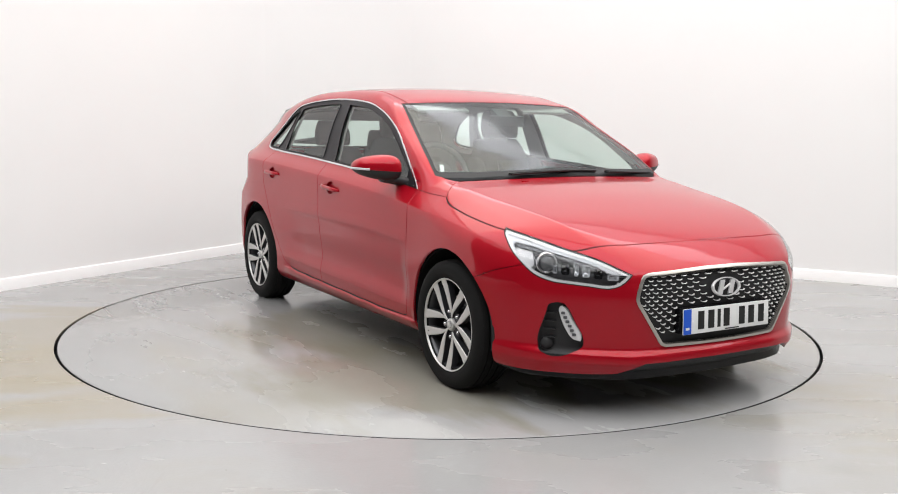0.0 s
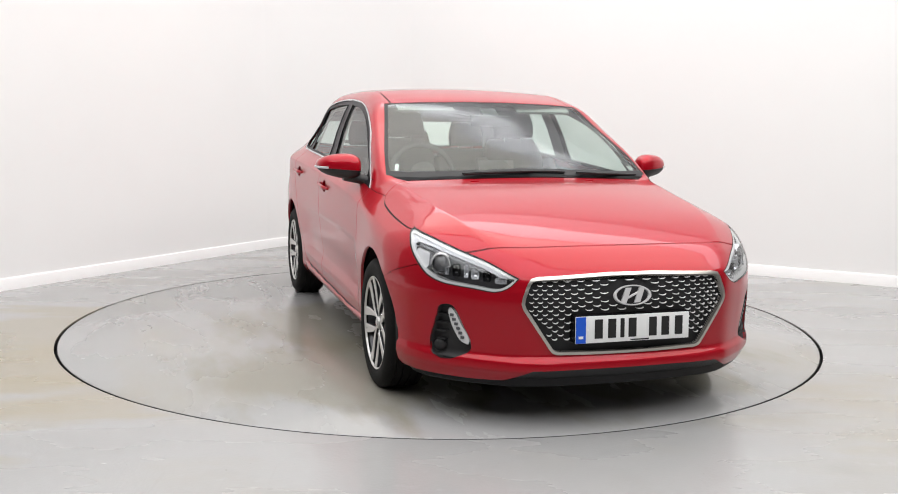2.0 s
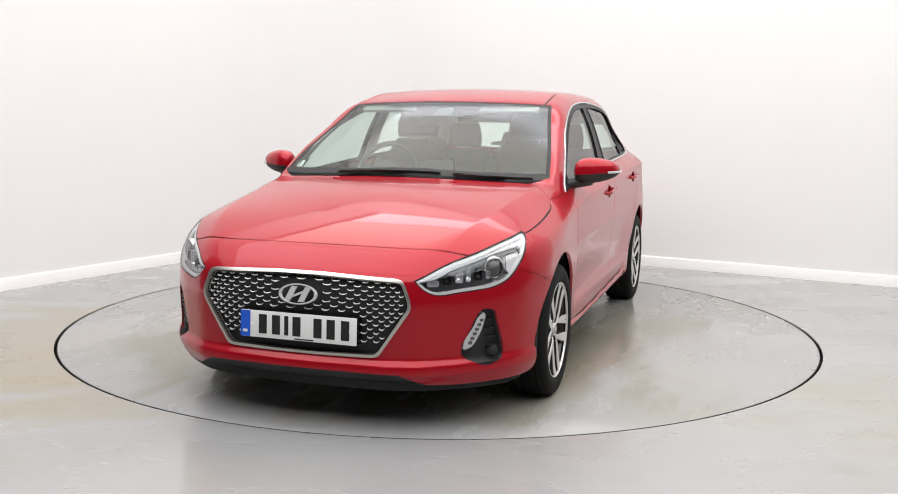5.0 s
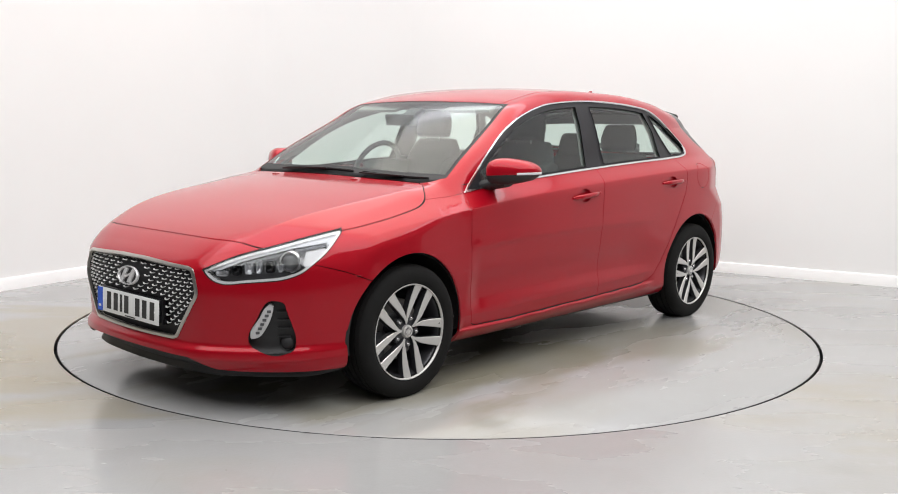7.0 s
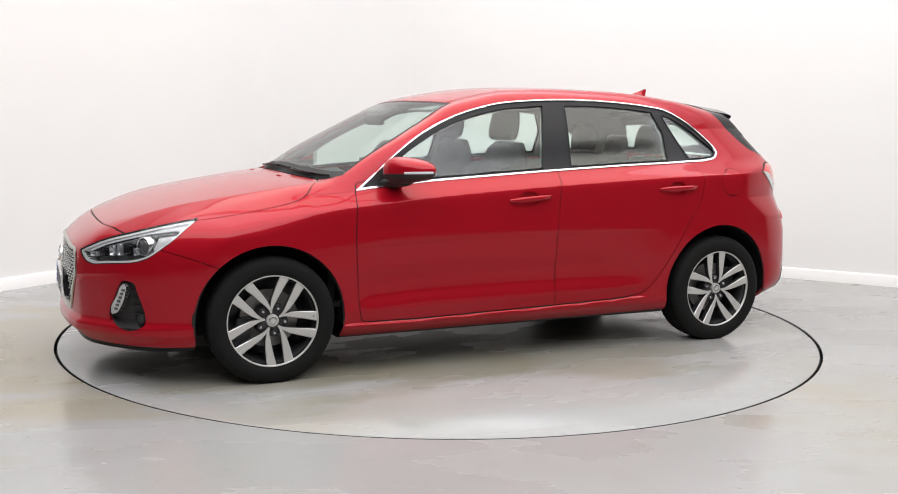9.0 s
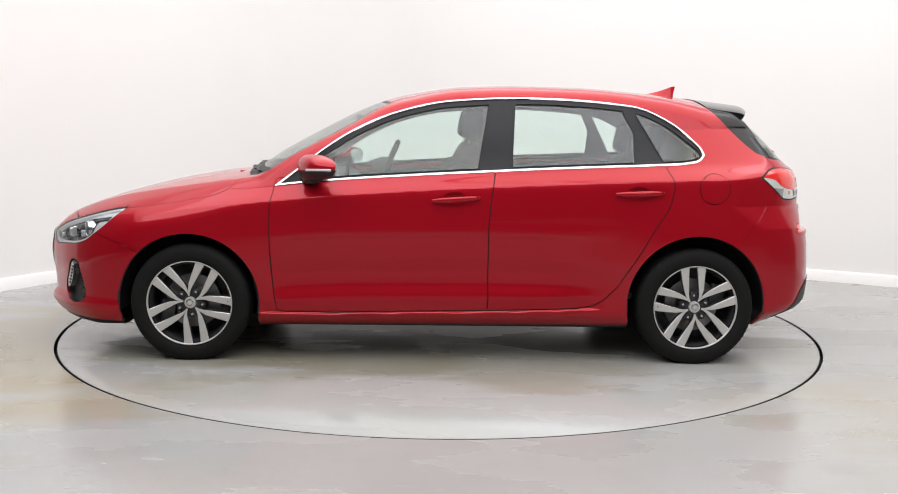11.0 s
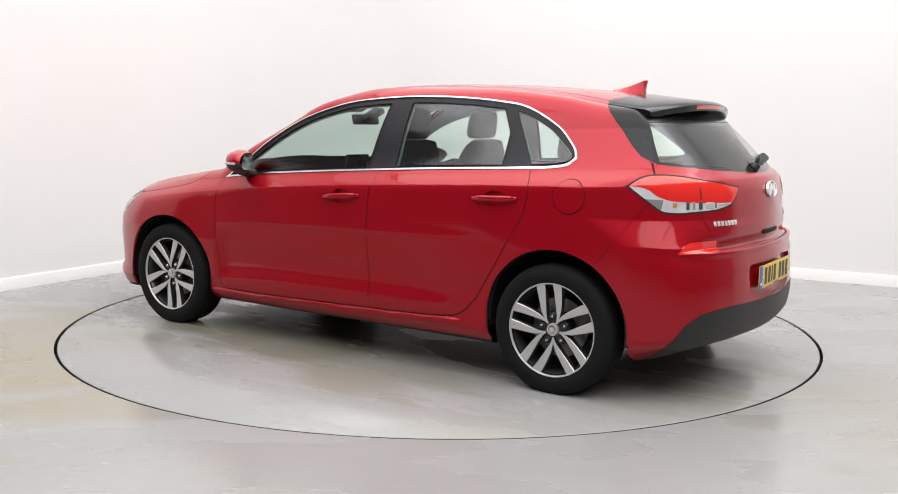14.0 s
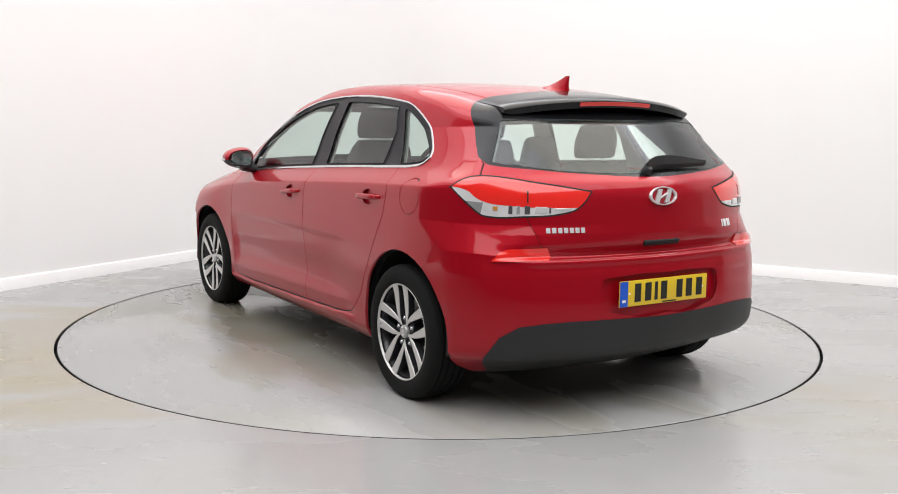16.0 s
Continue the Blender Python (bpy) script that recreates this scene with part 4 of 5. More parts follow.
def badge(at, normal, parent, wide, high, mat=M_SILVER):
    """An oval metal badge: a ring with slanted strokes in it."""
    m = facing(at, normal)
    ring = loft([[(px, py, d) for px, py in oval(0, 0, wide * k, high * k, 40)] for k, d in ((1.0, -0.004), (1.0, 0.004), (0.97, 0.007), (0.88, 0.007), (0.85, 0.004), (0.85, -0.004))], caps=False)
    ring.transform(m)
    ob = part("badge", ring, mat, parent, "oval polished metal badge")
    strokes = bmesh.new()
    for x0, w in ((-0.36, 0.30), (0.36, 0.30)):
        pts = [(x0 - w / 2 - 0.16, -0.72), (x0 + w / 2 - 0.16, -0.72), (x0 + w / 2 + 0.16, 0.72), (x0 - w / 2 + 0.16, 0.72)]
        lo = [strokes.verts.new((a * wide, b * high, -0.002)) for a, b in pts]
        hi = [strokes.verts.new((a * wide, b * high, 0.006)) for a, b in pts]
        strokes.faces.new(hi)
        for i in range(4):
            strokes.faces.new((lo[i], lo[(i + 1) % 4], hi[(i + 1) % 4], hi[i]))
    box((wide * 0.62, high * 0.20, 0.007), (0, 0, 0.002), (0, 0, 24), 0.001, 1, strokes)
    strokes.transform(m)
    part("badge_strokes", strokes, mat, ob, smooth=False)
    return ob


def number_plate(at, normal, parent, mat, label):
    m = facing(at, normal)
    bm = box((0.520, 0.111, 0.006), bevel=0.003)
    bm.transform(m)
    plate = part("number_plate", bm, mat, parent, label)
    bm = box((0.044, 0.108, 0.002), (-0.237, 0, 0.0036))
    bm.transform(m)
    part("plate_band", bm, M_PLATE_B, plate, "blue band")
    bm = box((0.020, 0.011, 0.0015), (-0.237, -0.030, 0.0052))
    bm.transform(m)
    part("band_mark", bm, M_PLATE_W, plate)
    for k, x in enumerate((-0.165, -0.105, -0.058, -0.012, 0.082, 0.140, 0.203)):
        bm = box((0.018 if k == 2 else 0.036, 0.079, 0.0012), (x + 0.008, 0.002, 0.0036))
        bm.transform(m)
        part("plate_bar", bm, M_INK, plate)
    bm = box((0.085, 0.005, 0.0012), (0.03, -0.049, 0.0036))
    bm.transform(m)
    part("maker_line", bm, M_INK, plate)
    for x in (-0.205, 0.232):
        bm = lathe([(0.0, 0.0025), (0.004, 0.002), (0.005, 0.0)], 12)
        bm.transform(m @ Matrix.Translation((x, 0, 0.003)) @ Matrix.Rotation(radians(90), 4, "X"))
        part("screw", bm, M_TRIM, plate)
    return plate


p, n = skin_x(0.0, 0.560)
badge(p + n * 0.008, n, grille, 0.086, 0.043)
p, n = skin_x(0.0, 0.428)
bm = box((0.522, 0.114, 0.05), bevel=0.006)
bm.transform(facing(p - n * 0.026 + Vector((0, 0.003, 0)), Vector((1, 0, 0.05))))
part("plate_plinth", bm, M_GLOSS, grille)
number_plate(Vector((2.236, 0.003, 0.428)), Vector((1, 0, 0.04)), front_bumper, M_PLATE_W, "white front number plate with black bars")
p, n = skin_x(0.0, 0.549, False)
number_plate(p + Vector((0.008, 0.010, -0.002)), Vector((-1, 0, 0.0)), rear_bumper, M_PLATE_Y, "yellow rear number plate with black bars")
p, n = skin_x(0.0, 0.953, False)
badge(p + n * 0.004, n, tailgate, 0.080, 0.041)
# maker's and model lettering on the tailgate as plain bars
for k in range(7):
    y = 0.556 - 0.0245 * k
    p, n = skin_x(y, 0.819, False)
    bm = box((0.018, 0.022, 0.004), bevel=0.001, segments=1)
    bm.transform(facing(p + n * 0.002, n))
    part("badge_bar", bm, M_SILVER, tailgate)
for y, w in ((-0.430, 0.008), (-0.455, 0.024), (-0.488, 0.028)):
    p, n = skin_x(y, 0.812, False)
    bm = box((w, 0.034, 0.004), bevel=0.001, segments=1)
    bm.transform(facing(p + n * 0.002, n))
    part("badge_bar", bm, M_SILVER, tailgate)
p, n = skin_x(0.0, 0.752, False)
bm = box((0.21, 0.026, 0.02), bevel=0.008)
bm.transform(facing(p - n * 0.004, n))
part("tailgate_grip", bm, M_SEAL, tailgate, "dark recessed tailgate grip")
# roof spoiler: it carries the roof's line on over the rear window
def spoiler_edge(y):
    return -1.750 + 0.36 * y * y


def roof_z(x, y):
    return float(PROFILE(x) - CROWN(x) * y * y * (1 + 0.5 * y * y))


rings = []
for y in np.linspace(-0.556, 0.556, 41):
    xt = spoiler_edge(y)
    end = min(1.0, (0.561 - abs(y)) / 0.05) ** 0.5
    top = [(x, y, roof_z(x, y) + 0.004 * end) for x in (-1.425, -1.50, -1.57, xt + 0.03)]
    zt = roof_z(xt, y) - 0.004
    thick = 0.034 * (0.35 + 0.65 * end)
    rings.append(top + [(xt + 0.006, y, zt + 0.001), (xt, y, zt - 0.005), (xt + 0.010, y, zt - thick), (xt + 0.07, y, zt - thick - 0.012), (-1.45, y, zt - 0.02)])
spoiler = part("spoiler", loft(rings), M_GLOSS, car, "gloss black roof spoiler")
rings = []
for y in np.linspace(-0.21, 0.21, 13):
    xt, zt = spoiler_edge(y), roof_z(spoiler_edge(y), y) - 0.004
    rings.append([(xt + dx, y, zt + dz) for dx, dz in ((0.02, -0.027), (0.0045, -0.026), (-0.002, -0.008), (0.02, -0.007))])
part("brake_lamp", loft(rings), M_REDLENS, spoiler, "red high-level brake lamp")
# bulbs and dividers behind the clear strip of each tail lamp
for side in (1, -1):
    for y, z, w, h, mat, name in ((0.737, 0.908, 0.020, 0.018, M_AMBER, "amber_bulb"), (0.690, 0.904, 0.016, 0.034, M_LAMPDARK, "lamp_divider"), (0.664, 0.904, 0.014, 0.034, M_LAMP, "lamp_cell"),
                                  (0.632, 0.904, 0.022, 0.034, M_LAMPDARK, "lamp_divider"), (0.578, 0.903, 0.052, 0.028, M_SILVER, "lamp_cell"), (0.544, 0.903, 0.008, 0.026, M_LAMPDARK, "lamp_divider"),
                                  (0.492, 0.906, 0.070, 0.011, M_SILVER, "lamp_cell"), (0.628, 0.957, 0.006, 0.050, M_SEAL, "lamp_joint")):
        p, n = skin_x(y, z, False)
        bm = box((w, h, 0.003), bevel=0.001, segments=1)
        bm.transform(Matrix.Diagonal((1, side, 1, 1)) @ facing(p + n * 0.0025, n))
        part(name, bm, mat, car)
# rear wiper
p, n = skin_x(0.03, 1.055, False)
bm = lathe([(0.0, 0.030), (0.014, 0.028), (0.020, 0.018), (0.023, 0.0)], 20)
bm.transform(facing(p, n) @ Matrix.Rotation(radians(90), 4, "X"))
rear_wiper = part("rear_wiper", bm, M_BLACK, tailgate, "black rear wiper")
rings = []
for t in np.linspace(0, 1, 9):
    y = 0.040 - 0.43 * t
    p, n = skin_x(y, 1.060 + 0.014 * math.sin(math.pi * t ** 0.6) + 0.012 * t, False)
    w, h = 0.021 * (0.85 + 0.6 * math.sin(math.pi * t ** 0.7)) * (1 - 0.55 * t), 0.034 - 0.020 * t
    rings.append([tuple(p + n * (0.012 + (h if b else 0)) + Vector((0, 0, a * w))) for a, b in ((-1, 0), (-0.8, 1), (0.8, 1), (1, 0))])
part("wiper_arm", loft(rings), M_BLACK, rear_wiper)
# front wipers at the foot of the windscreen
for y0, y1 in ((-0.36, 0.20), (0.27, 0.66)):
    rings, arm = [], []
    for t in np.linspace(0, 1, 13):
        y = y0 + (y1 - y0) * t
        x = np.interp(abs(y), [0, 0.2, 0.4, 0.58, 0.70, 0.76], [1.066, 1.062, 1.046, 1.012, 0.972, 0.955])
        p, n = skin_z(x, y)
        rings.append([tuple(p + n * b + Vector((a, 0, 0))) for a, b in ((-0.007, 0.001), (-0.003, 0.010), (0.003, 0.010), (0.007, 0.001))])
        p, n = skin_z(x + 0.016 * (1 - t) + 0.004, y)
        arm.append([tuple(p + n * b + Vector((a, 0, 0))) for a, b in ((-0.007, 0.008), (-0.005, 0.017), (0.005, 0.017), (0.007, 0.008))])
    wiper = part("front_wiper", loft(rings), M_BLACK, car, "black windscreen wiper blade")
    part("wiper_arm", loft(arm[:9]), M_BLACK, wiper)
# washer jets on the bonnet
for y in (-0.33, 0.30):
    p, n = skin_z(1.15, y)
    bm = box((0.022, 0.04, 0.008), bevel=0.003)
    bm.transform(Matrix.Translation(p))
    part("washer_jet", bm, M_RED, car)
# shark-fin aerial
rings = []
for t in np.linspace(0, 1, 12):
    x = -1.20 - 0.178 * t
    base = skin_z(x, 0.0)[0].z - 0.004
    top = base + 0.012 + 0.073 * t ** 1.4 * (1 if t < 0.96 else 0.9)
    w = 0.036 * (0.25 + 0.75 * math.sin(math.pi * min(0.15 + t * 0.75, 1)))
    rings.append([(x, w, base), (x, w * 0.62, base + (top - base) * 0.35), (x - 0.012 * t, 0.005, top - 0.002), (x - 0.012 * t, -0.005, top - 0.002),
                  (x, -w * 0.62, base + (top - base) * 0.35), (x, -w, base)])
part("aerial", loft(rings), M_RED, car, "red shark-fin roof aerial")

# ---- door handles and mirrors ----
for side, doors in ((1, (front_doors[0], rear_doors[0])), (-1, (front_doors[1], rear_doors[1]))):
    for door, xa, xb, za, zb in ((doors[0], 0.072, -0.178, 0.852, 0.870), (doors[1], -0.880, -1.130, 0.897, 0.906)):
        rings = []
        for t in np.linspace(0, 1, 13):
            x, z = xa + (xb - xa) * t, za + (zb - za) * t
            p, n = skin_y(x, z)
            lift = 0.030 * min(1, 4.2 * min(t, 1 - t) + 0.12)
            r = 0.013 * (0.55 + 0.45 * min(1, 5 * min(t, 1 - t)))
            c = p + n * lift * 0.75
            rings.append([(c.x, side * (c.y + 0.62 * r * math.cos(a)), c.z + r * math.sin(a)) for a in np.linspace(0, 2 * math.pi, 12, endpoint=False)])
        handle = part("handle", loft(rings), M_RED, door)
        lock = lathe([(0.0, 0.003), (0.007, 0.002), (0.008, 0.0)], 14)
        p, n = skin_y(xb + 0.012, zb + 0.002)
        lock.transform(Matrix.Diagonal((1, side, 1, 1)) @ Matrix.Translation(p + n * 0.022))
        part("key_cover", lock, M_RED, handle)


def wing_mirror(side):
    def shell():
        bm = bmesh.new()
        bmesh.ops.create_uvsphere(bm, u_segments=36, v_segments=22, radius=1.0)
        for v in bm.verts:
            x, y, z = v.co
            power = 0.80
            x, y, z = (math.copysign(abs(c) ** power, c) for c in (x, y, z))
            back = 0.62 + 0.38 * (x + 1) / 2
            v.co = (0.652 + 0.088 * x - 0.055 * y, 0.928 + 0.110 * y, 1.016 + (0.070 if z > 0 else 0.064) * z * back ** 0.3 * (1 - 0.18 * y) - 0.03 * y * (z < 0) * -0.3)
        return bm
    tilt_cut = Vector((0.02, -0.05, 1)).normalized()
    halves = []
    for keep_top in (True, False):
        bm = shell()
        geom = bm.verts[:] + bm.edges[:] + bm.faces[:]
        bmesh.ops.bisect_plane(bm, geom=geom, plane_co=(0.655, 0.925, 1.004 if keep_top else 1.003), plane_no=tilt_cut, clear_inner=keep_top, clear_outer=not keep_top)
        geom = bm.verts[:] + bm.edges[:] + bm.faces[:]
        bmesh.ops.bisect_plane(bm, geom=geom, plane_co=(0.596, 0.925, 1.0), plane_no=(-1, -0.45, 0.02), clear_outer=True)
        bmesh.ops.holes_fill(bm, edges=[e for e in bm.edges if e.is_boundary], sides=0)
        bm.transform(Matrix.Diagonal((1, side, 1, 1)))
        halves.append(bm)
    base = part("wing_mirror", halves[1], M_BLACK, car, "door mirror with black base and red cap")
    part("cap", halves[0], M_RED, base, "red mirror cap")
    # clear repeater strip round the outer front
    strip = []
    for a in np.linspace(28, 100, 12):
        c, s = math.cos(radians(a)), math.sin(radians(a))
        cx, cy = math.copysign(abs(c) ** 0.8, c), math.copysign(abs(s) ** 0.8, s)
        x, y = 0.652 + 0.090 * cx - 0.055 * cy, 0.928 + 0.112 * cy
        o = Vector((c, s * 1.2, 0)).normalized() * 0.004
        zc = 1.006 + 0.05 * (y - 0.925)
        strip.append([(x, side * y, zc - 0.006), (x + o.x, side * (y + o.y), zc - 0.004), (x + o.x, side * (y + o.y), zc + 0.004), (x, side * y, zc + 0.006)])
    part("repeater", loft(strip), M_LAMPWHITE, base, "clear indicator strip")
    glass = loft([[(0.592 - 0.45 * (py - 0.925), side * py, pz) for px, (py, pz) in ((0, q) for q in oval(0.925, 1.014, 0.078 * k, 0.047 * k, 28, 3))] for k in (1.0, 0.9)])
    part("mirror_glass", glass, M_MIRROR, base, "mirror glass")
    rings = []
    for t in np.linspace(0, 1, 6):
        cx, cy, cz = 0.715 - 0.05 * t, 0.775 + 0.13 * t, 0.942 + 0.026 * t
        rings.append([(cx + 0.055 * math.cos(a) * (1 - 0.2 * t), side * cy, cz + 0.028 * math.sin(a)) for a in np.linspace(0, 2 * math.pi, 16, endpoint=False)])
    part("mirror_arm", loft(rings), M_BLACK, base)


for side in (1, -1):
    wing_mirror(side)

# ---- wheels ----
def wheel_parts():
    """One wheel about its own centre, its outer face towards y."""
    tread = []
    profile = [(0.209, 0.078), (0.217, 0.090), (0.2235, 0.0935), (0.232, 0.0955), (0.236, 0.0985), (0.250, 0.1005), (0.270, 0.102), (0.286, 0.098), (0.297, 0.090), (0.304, 0.082), (0.3080, 0.072)]
    grooves = [0.056, 0.050, 0.022, 0.016, -0.016, -0.022, -0.050, -0.056]
    for i, y in enumerate(grooves):
        tread += [(0.310, y), (0.303, y)] if i % 2 == 0 else [(0.303, y), (0.310, y)]
    back = [(r, -y) for r, y in reversed(profile)]
    tyre = part("wheel", lathe(profile + tread + back, 96), M_TYRE, car, "alloy wheel with black tyre")
    ribs = bmesh.new()
    for k in range(72):
        a = 2 * math.pi * k / 72
        for y in (0.069, -0.069):
            box((0.005, 0.024, 0.010), (0.3033 * math.cos(a), y, 0.3033 * math.sin(a)), (0, -math.degrees(a), 0), 0, 1, ribs)
    tagged(part("tread_block", ribs, M_TYRE, tyre, smooth=False), kind="stuff")
    rim = part("rim", lathe([(0.2135, 0.078), (0.2150, 0.091), (0.2180, 0.0945), (0.2215, 0.095), (0.2235, 0.091), (0.223, 0.084)], 72), M_ALLOY, tyre, "machined alloy rim")
    part("barrel", lathe([(0.2145, 0.080), (0.203, 0.062), (0.195, 0.0), (0.197, -0.085), (0.06, -0.06), (0.0, -0.06)], 48), M_ALLOY_DARK, tyre, "dark painted rim barrel")
    part("brake_disc", lathe([(0.05, -0.002), (0.142, -0.002), (0.144, -0.006), (0.144, -0.024), (0.05, -0.024)], 48), M_DISC_BRAKE, tyre, "steel brake disc")
    part("caliper", box((0.075, 0.05, 0.13), (-0.135, 0.0, 0.035), (0, -15, 0), 0.012), M_LAMPDARK, tyre)
    part("hub", lathe([(0.0, 0.070), (0.052, 0.060), (0.076, 0.056), (0.084, 0.03), (0.084, -0.02)], 40), M_ALLOY_DARK, tyre)
    cap = part("centre_cap", lathe([(0.0, 0.083), (0.018, 0.0825), (0.028, 0.080), (0.0305, 0.074), (0.0305, 0.060)], 32), M_ALLOY, tyre, "silver centre cap")
    part("cap_badge", lathe([(0.012, 0.0835), (0.018, 0.0845), (0.021, 0.0830)], 24), M_CHROME, cap)
    for k in range(5):
        for s in (1, -1):
            mid = radians(90 + 72 * k)
            face, sides = [], []
            for r, off, w, y in ((0.036, 36, 0.008, 0.075), (0.054, 32.5, 0.011, 0.077), (0.073, 28.0, 0.017, 0.079), (0.103, 22.2, 0.029, 0.081), (0.147, 16.4, 0.037, 0.083), (0.186, 13.2, 0.043, 0.086),
                                 (0.217, 11.5, 0.048, 0.0910)):
                a = mid + s * radians(off)
                c, t = (r * math.cos(a), r * math.sin(a)), (-math.sin(a), math.cos(a))
                ring = []
                for u, d in ((-0.5, -0.034), (-0.5, -0.003), (-0.42, 0.0), (0.42, 0.0), (0.5, -0.003), (0.5, -0.034)):
                    ring.append((c[0] + t[0] * u * w, y + d, c[1] + t[1] * u * w))
                face.append(ring[1:5])
                sides.append([(ring[0]), (ring[1]), ring[4], ring[5]])
            part("spoke", loft(face, closed=False, caps=False), M_ALLOY, tyre)
            flank = loft([[q[0], (q[1][0], q[1][1] - 0.0004, q[1][2]), (q[2][0], q[2][1] - 0.0004, q[2][2]), q[3]] for q in sides])
            part("spoke_flank", flank, M_ALLOY_DARK, tyre)
        a = radians(90 + 72 * k)
        nut = lathe([(0.0, 0.074), (0.006, 0.074), (0.0098, 0.069), (0.0098, 0.048)], 12)
        nut.transform(Matrix.Translation((0.063 * math.cos(a), 0, 0.063 * math.sin(a))))
        part("wheel_nut", nut, M_CHROME, tyre)
        well = lathe([(0.0105, 0.0685), (0.0145, 0.0695), (0.0175, 0.066), (0.0175, 0.04)], 16)
        well.transform(Matrix.Translation((0.063 * math.cos(a), 0, 0.063 * math.sin(a))))
        part("nut_well", well, M_ALLOY_DARK, tyre)
    valve = lathe([(0.0, 0.09), (0.003, 0.09), (0.004, 0.075)], 8)
    valve.transform(Matrix.Translation((0.198, 0, 0.02)))
    part("valve", valve, M_BLACK, tyre)
    return tyre


TRACK = 0.788
wheel = wheel_parts()
HUB = 0.304
wheel.matrix_basis = pose(1.327, TRACK, HUB, 0, 189, 0)
copy_thing(wheel, pose(-1.323, TRACK + 0.006, HUB, 0, 5, 0))
copy_thing(wheel, pose(1.327, -TRACK, HUB, 0, 25, 180))
copy_thing(wheel, pose(-1.323, -TRACK - 0.006, HUB, 0, 20, 180))
for side in (1, -1):
    for ax, az in ((1.332, 0.305), (-1.326, 0.318)):
        # arch liner with a rolled lip
        liner = lathe([(0.358, 0.868), (0.372, 0.862), (0.378, 0.84), (0.378, 0.50), (0.20, 0.50)], 40, 196, -8)
        liner.transform(Matrix.Diagonal((1, side, 1, 1)) @ Matrix.Translation((ax, 0, az)))
        part("arch_liner", liner, M_SEAL, car, "black wheel arch liner")


# ---- inside the car ----
upper = lambda c: c[:, 2] > 1.03
skin.piece("headliner", ["body", "roof", "pillar", "surround", "tail_panel", "gap", "flap_gap"], M_TRIMGREY, car, "grey roof lining and pillar trim", push=-0.030, joined=True, flip=True, also=upper)
skin.piece("door_card", ["front_door", "rear_door", "body", "gap", "front_door_cup", "rear_door_cup"], M_DASH, car, "dark door trim", push=-0.055, flip=True,
           also=lambda c: (c[:, 2] > 0.3) & (c[:, 2] <= 1.06) & (c[:, 0] < 0.95) & (c[:, 0] > -1.6) & (c[:, 1] > 0.5))
part("cabin_floor", box((2.6, 1.5, 0.03), (-0.30, 0, 0.34), bevel=0.01), M_CLOTH, car, "dark carpet")
part("bulkhead", box((0.04, 1.50, 0.55), (1.0, 0, 0.62), bevel=0.01), M_SEAL, car)
part("parcel_shelf", box((0.50, 1.24, 0.03), (-1.52, 0, 0.985), bevel=0.01), M_DASH, car, "dark parcel shelf")


def cushion(w, d, h, at, turn, pinch=0.12, power=3.2, n=28):
    """A padded block, fullest in its middle: d along x, w along y, h along z."""
    rings = []
    for t in np.linspace(-1, 1, 13):
        k = (1 - abs(t) ** 5) ** 0.35 if abs(t) < 1 else 0.25
        k = max(k, 0.3)
        rings.append([(px, py, t * h / 2) for px, py in oval(0, 0, d / 2 * k, w / 2 * (0.9 + 0.1 * k) * (1 - pinch * max(t, 0)), n, power)])
    bm = loft(rings)
    bm.transform(pose(*at, *turn))
    return bm


def head_rest(at, w, parent):
    rest = part("headrest", cushion(w, 0.105, 0.175, (at[0], at[1], at[2]), (0, -10, 0), 0.18, 2.8), M_CLOTH, parent, "charcoal padded headrest")
    for dy in (-0.055, 0.055):
        post = lathe([(0.0, 0.07), (0.006, 0.07), (0.006, -0.09), (0.0, -0.09)], 10)
        post.transform(Matrix.Translation((at[0] + 0.01, at[1] + dy, at[2] - 0.10)) @ Matrix.Rotation(radians(90), 4, "X"))
        part("headrest_post", post, M_CHROME, rest)


for y in (0.37, -0.37):
    seat = part("front_seat", cushion(0.50, 0.52, 0.20, (0.18, y, 0.52), (0, -8, 0), 0.0), M_CLOTH, car, "charcoal cloth front seat")
    part("backrest", cushion(0.50, 0.17, 0.66, (-0.09, y, 0.83), (0, -18, 0), 0.32), M_CLOTH, seat)
    for s in (1, -1):
        part("bolster", cushion(0.09, 0.20, 0.50, (-0.03, y + s * 0.225, 0.79), (0, -20, 0), 0.2), M_CLOTH, seat)
    head_rest((-0.155, y, 1.245), 0.27, seat)
bench = part("rear_seat", cushion(1.28, 0.50, 0.18, (-0.72, 0, 0.50), (0, -8, 0), 0.0), M_CLOTH, car, "charcoal cloth rear bench")
for y, w in ((0.38, 0.50), (0.0, 0.30), (-0.38, 0.50)):
    part("backrest", cushion(w, 0.15, 0.60, (-1.06, y, 0.78), (0, -24, 0), 0.12), M_CLOTH, bench)
    head_rest((-1.17, y, 1.10 if y == 0 else 1.165), 0.20 if y == 0 else 0.26, bench)

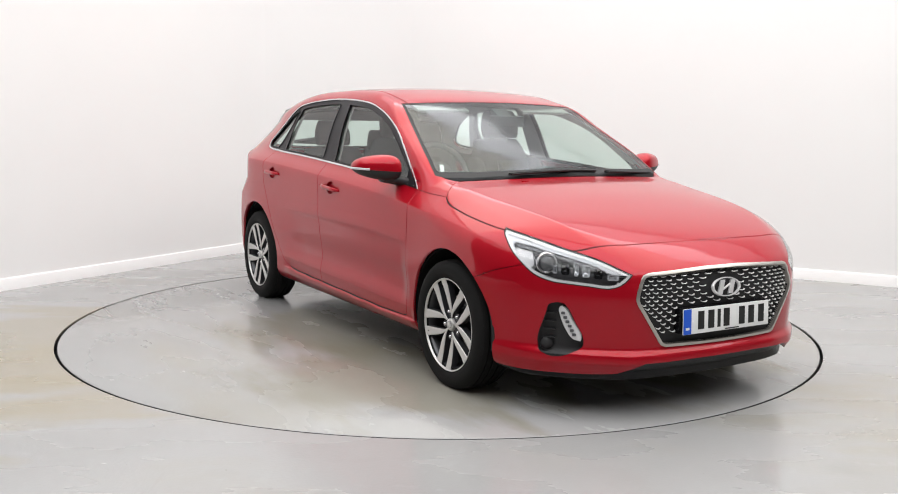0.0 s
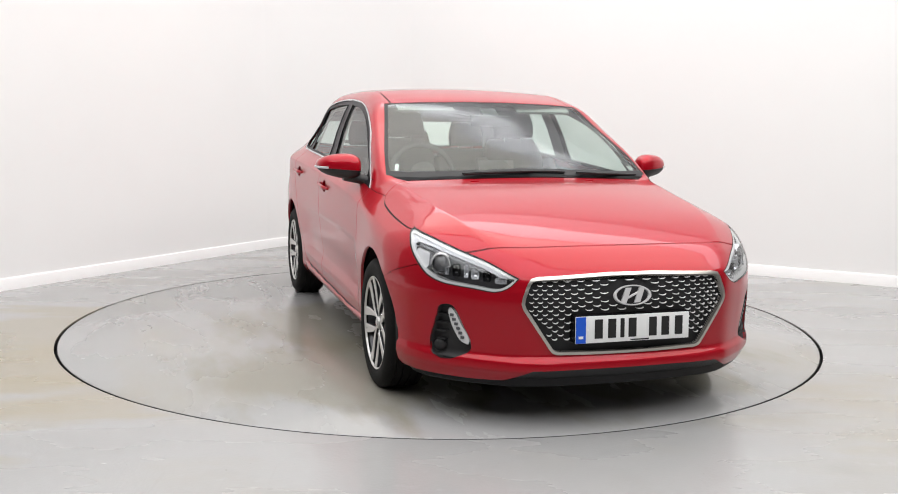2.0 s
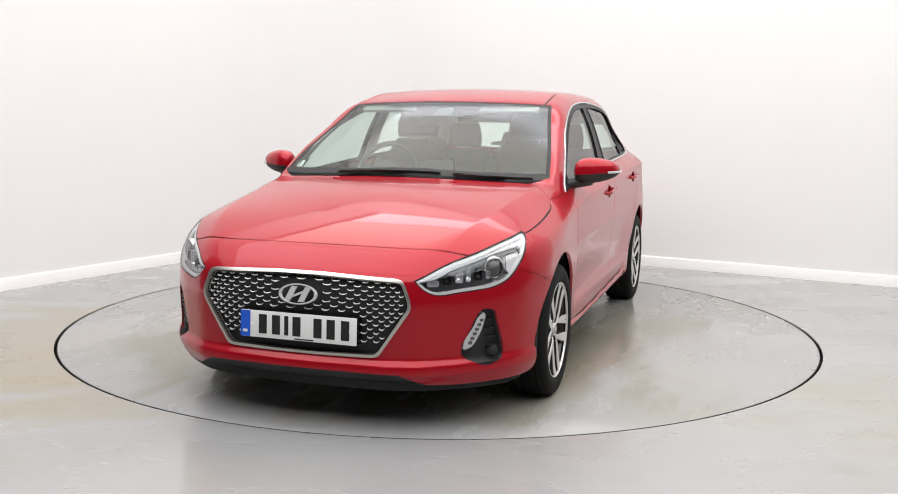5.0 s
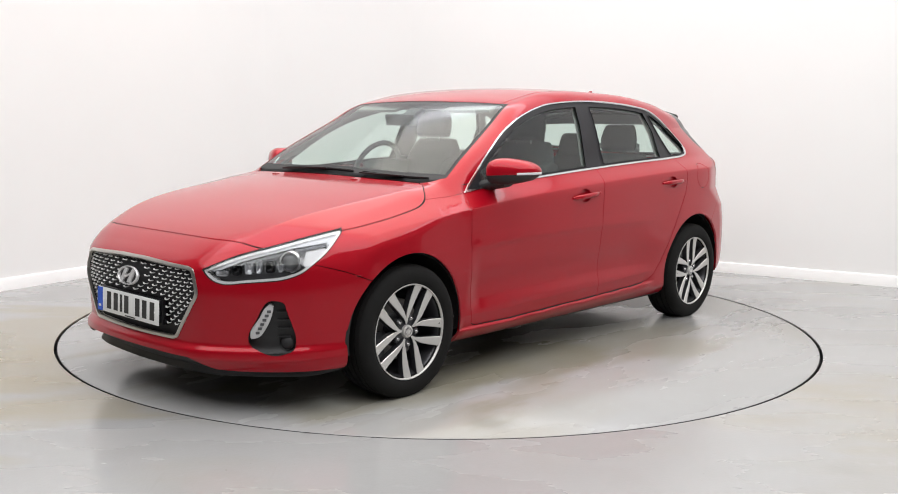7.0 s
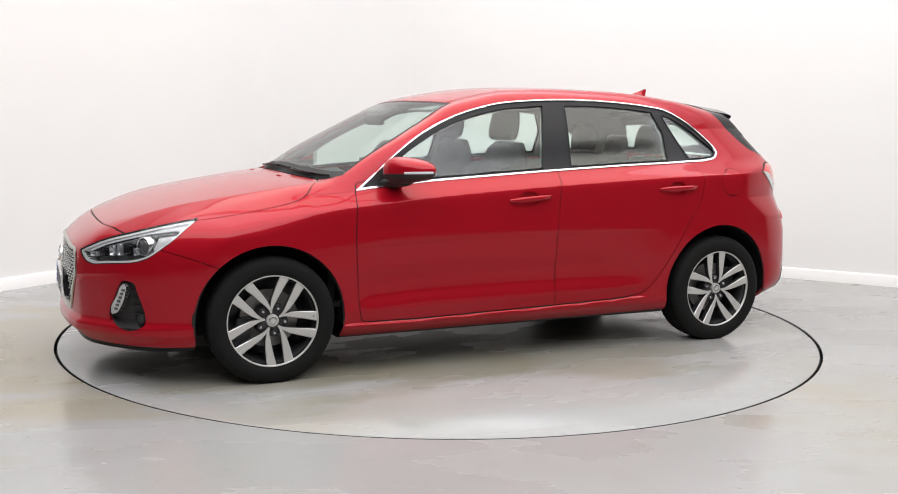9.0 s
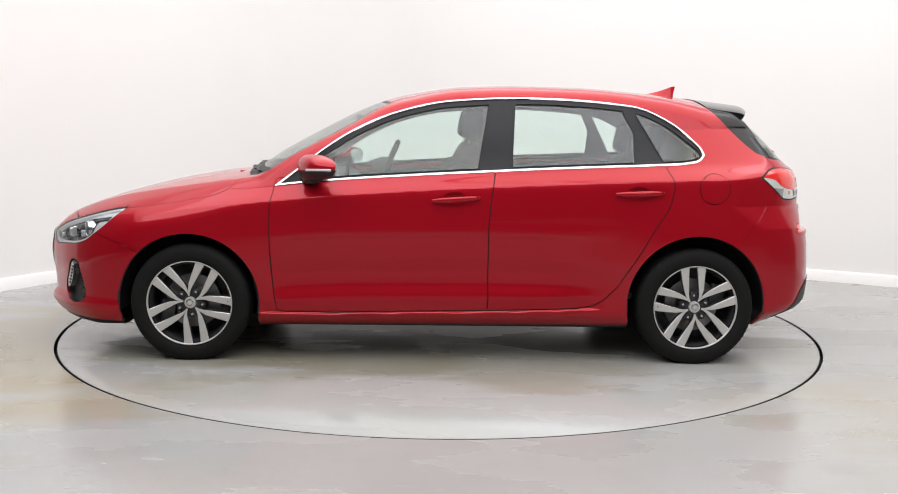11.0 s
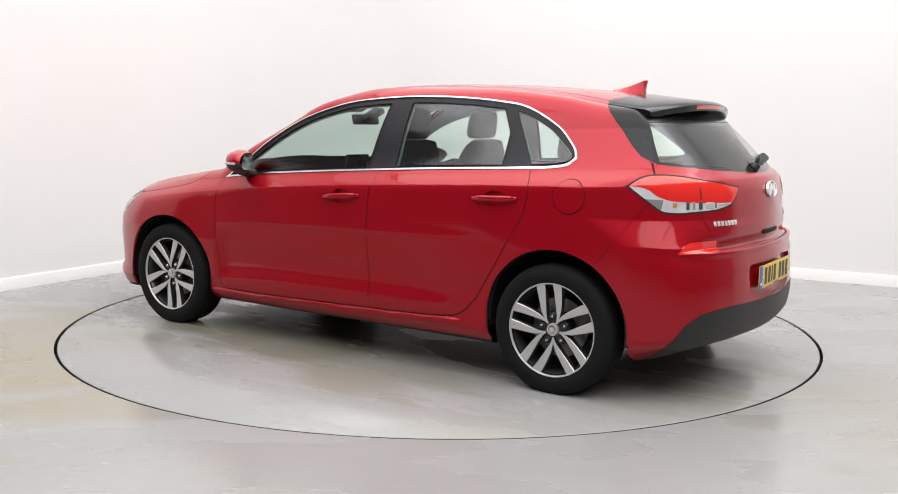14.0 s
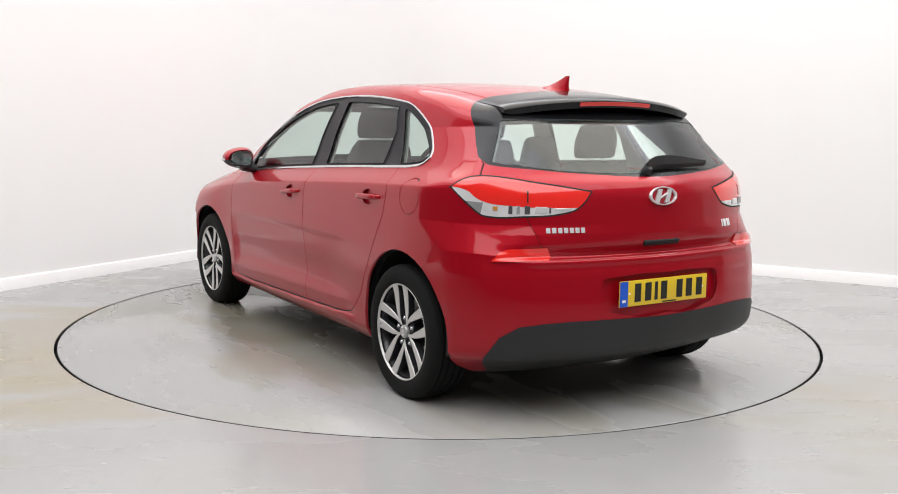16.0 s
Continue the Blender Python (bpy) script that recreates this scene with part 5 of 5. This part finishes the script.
# dashboard
rings = []
for y in np.linspace(-0.74, 0.74, 25):
    hood = 0.035 * math.exp(-((y + 0.37) / 0.17) ** 2)
    e = 0.06 * (abs(y) / 0.74) ** 4
    rings.append([(1.02 - e, y, 0.60), (1.02 - e, y, 0.925), (0.80 - e, y, 0.945), (0.62, y, 0.935 + hood), (0.54, y, 0.905 + hood), (0.50, y, 0.84), (0.53, y, 0.70), (0.60, y, 0.55)])
dash_board = part("dashboard", loft(rings), M_DASH, car, "dark grey dashboard")
part("screen", box((0.02, 0.21, 0.12), (0.565, 0.0, 0.985), (0, -12, 0), 0.006), M_GLOSS, dash_board, "black upright display")
part("console", box((0.9, 0.20, 0.22), (0.15, 0, 0.50), bevel=0.03), M_DASH, car, "dark centre console")
steer = lathe([(0.185 + 0.016 * math.cos(a), 0.016 * math.sin(a)) for a in np.linspace(0, 2 * math.pi, 13)], 48)
aim = Matrix.Translation((0.36, -0.375, 0.955)) @ Matrix.Rotation(radians(-24), 4, "Y") @ Matrix.Rotation(radians(90), 4, "Z")
steer.transform(aim)
steering = part("steering_wheel", steer, M_DASH, car, "black steering wheel")
hub = lathe([(0.0, 0.03), (0.06, 0.025), (0.075, 0.0), (0.06, -0.05), (0.0, -0.12)], 24)
hub.transform(aim)
part("airbag_hub", hub, M_DASH, steering)
bm = box((0.34, 0.02, 0.035), (0, 0, 0), bevel=0.008)
bm.transform(aim)
part("wheel_spoke", bm, M_DASH, steering)
part("rear_view_mirror", box((0.03, 0.24, 0.065), (0.50, -0.015, 1.265), (0, 12, 0), 0.012), M_DASH, car, "black rear-view mirror")
part("sensor_box", box((0.12, 0.10, 0.04), (0.43, 0.0, 1.295), (0, 28, 0), 0.012), M_DASH, car)
for y in (0.36, -0.36):
    part("sun_visor", box((0.16, 0.34, 0.018), (0.30, y, 1.345), (0, 22, 0), 0.006), M_TRIMGREY, car, "grey sun visor")
# permit holder and stickers at the foot of the windscreen
part("sticker", box((0.004, 0.02, 0.045), (0.885, -0.665, 1.02), (0, -40, -20), 0.001, 1), M_TRIM, car, "white windscreen sticker")


TURN = ((0.0, -59.9), (0.5, -60.81), (1.0, -63.35), (1.5, -67.5), (2.0, -73.16), (2.5, -79.07), (3.0, -85.1), (3.5, -91.05), (4.0, -97.1),
        (4.5, -103.0), (7.0, -132.64), (7.5, -138.52), (8.0, -144.52), (8.5, -150.35), (9.0, -156.23), (11.5, -184.75), (12.0, -190.51),
        (12.5, -196.26), (13.0, -202.25), (13.5, -208.11), (14.0, -214.12), (14.5, -220.07), (15.0, -226.07), (15.5, -232.0), (16.0, -238.0))


def motions():
    """The turntable carries the car round."""
    rows = [(t, pose(0, 0, 0, 0, 0, a)) for t, a in TURN]
    walk(turntable, rows)
    walk(car, [(t, m @ Matrix.Translation((-0.0035, 0.1535, 0))) for t, m in rows])


motions()
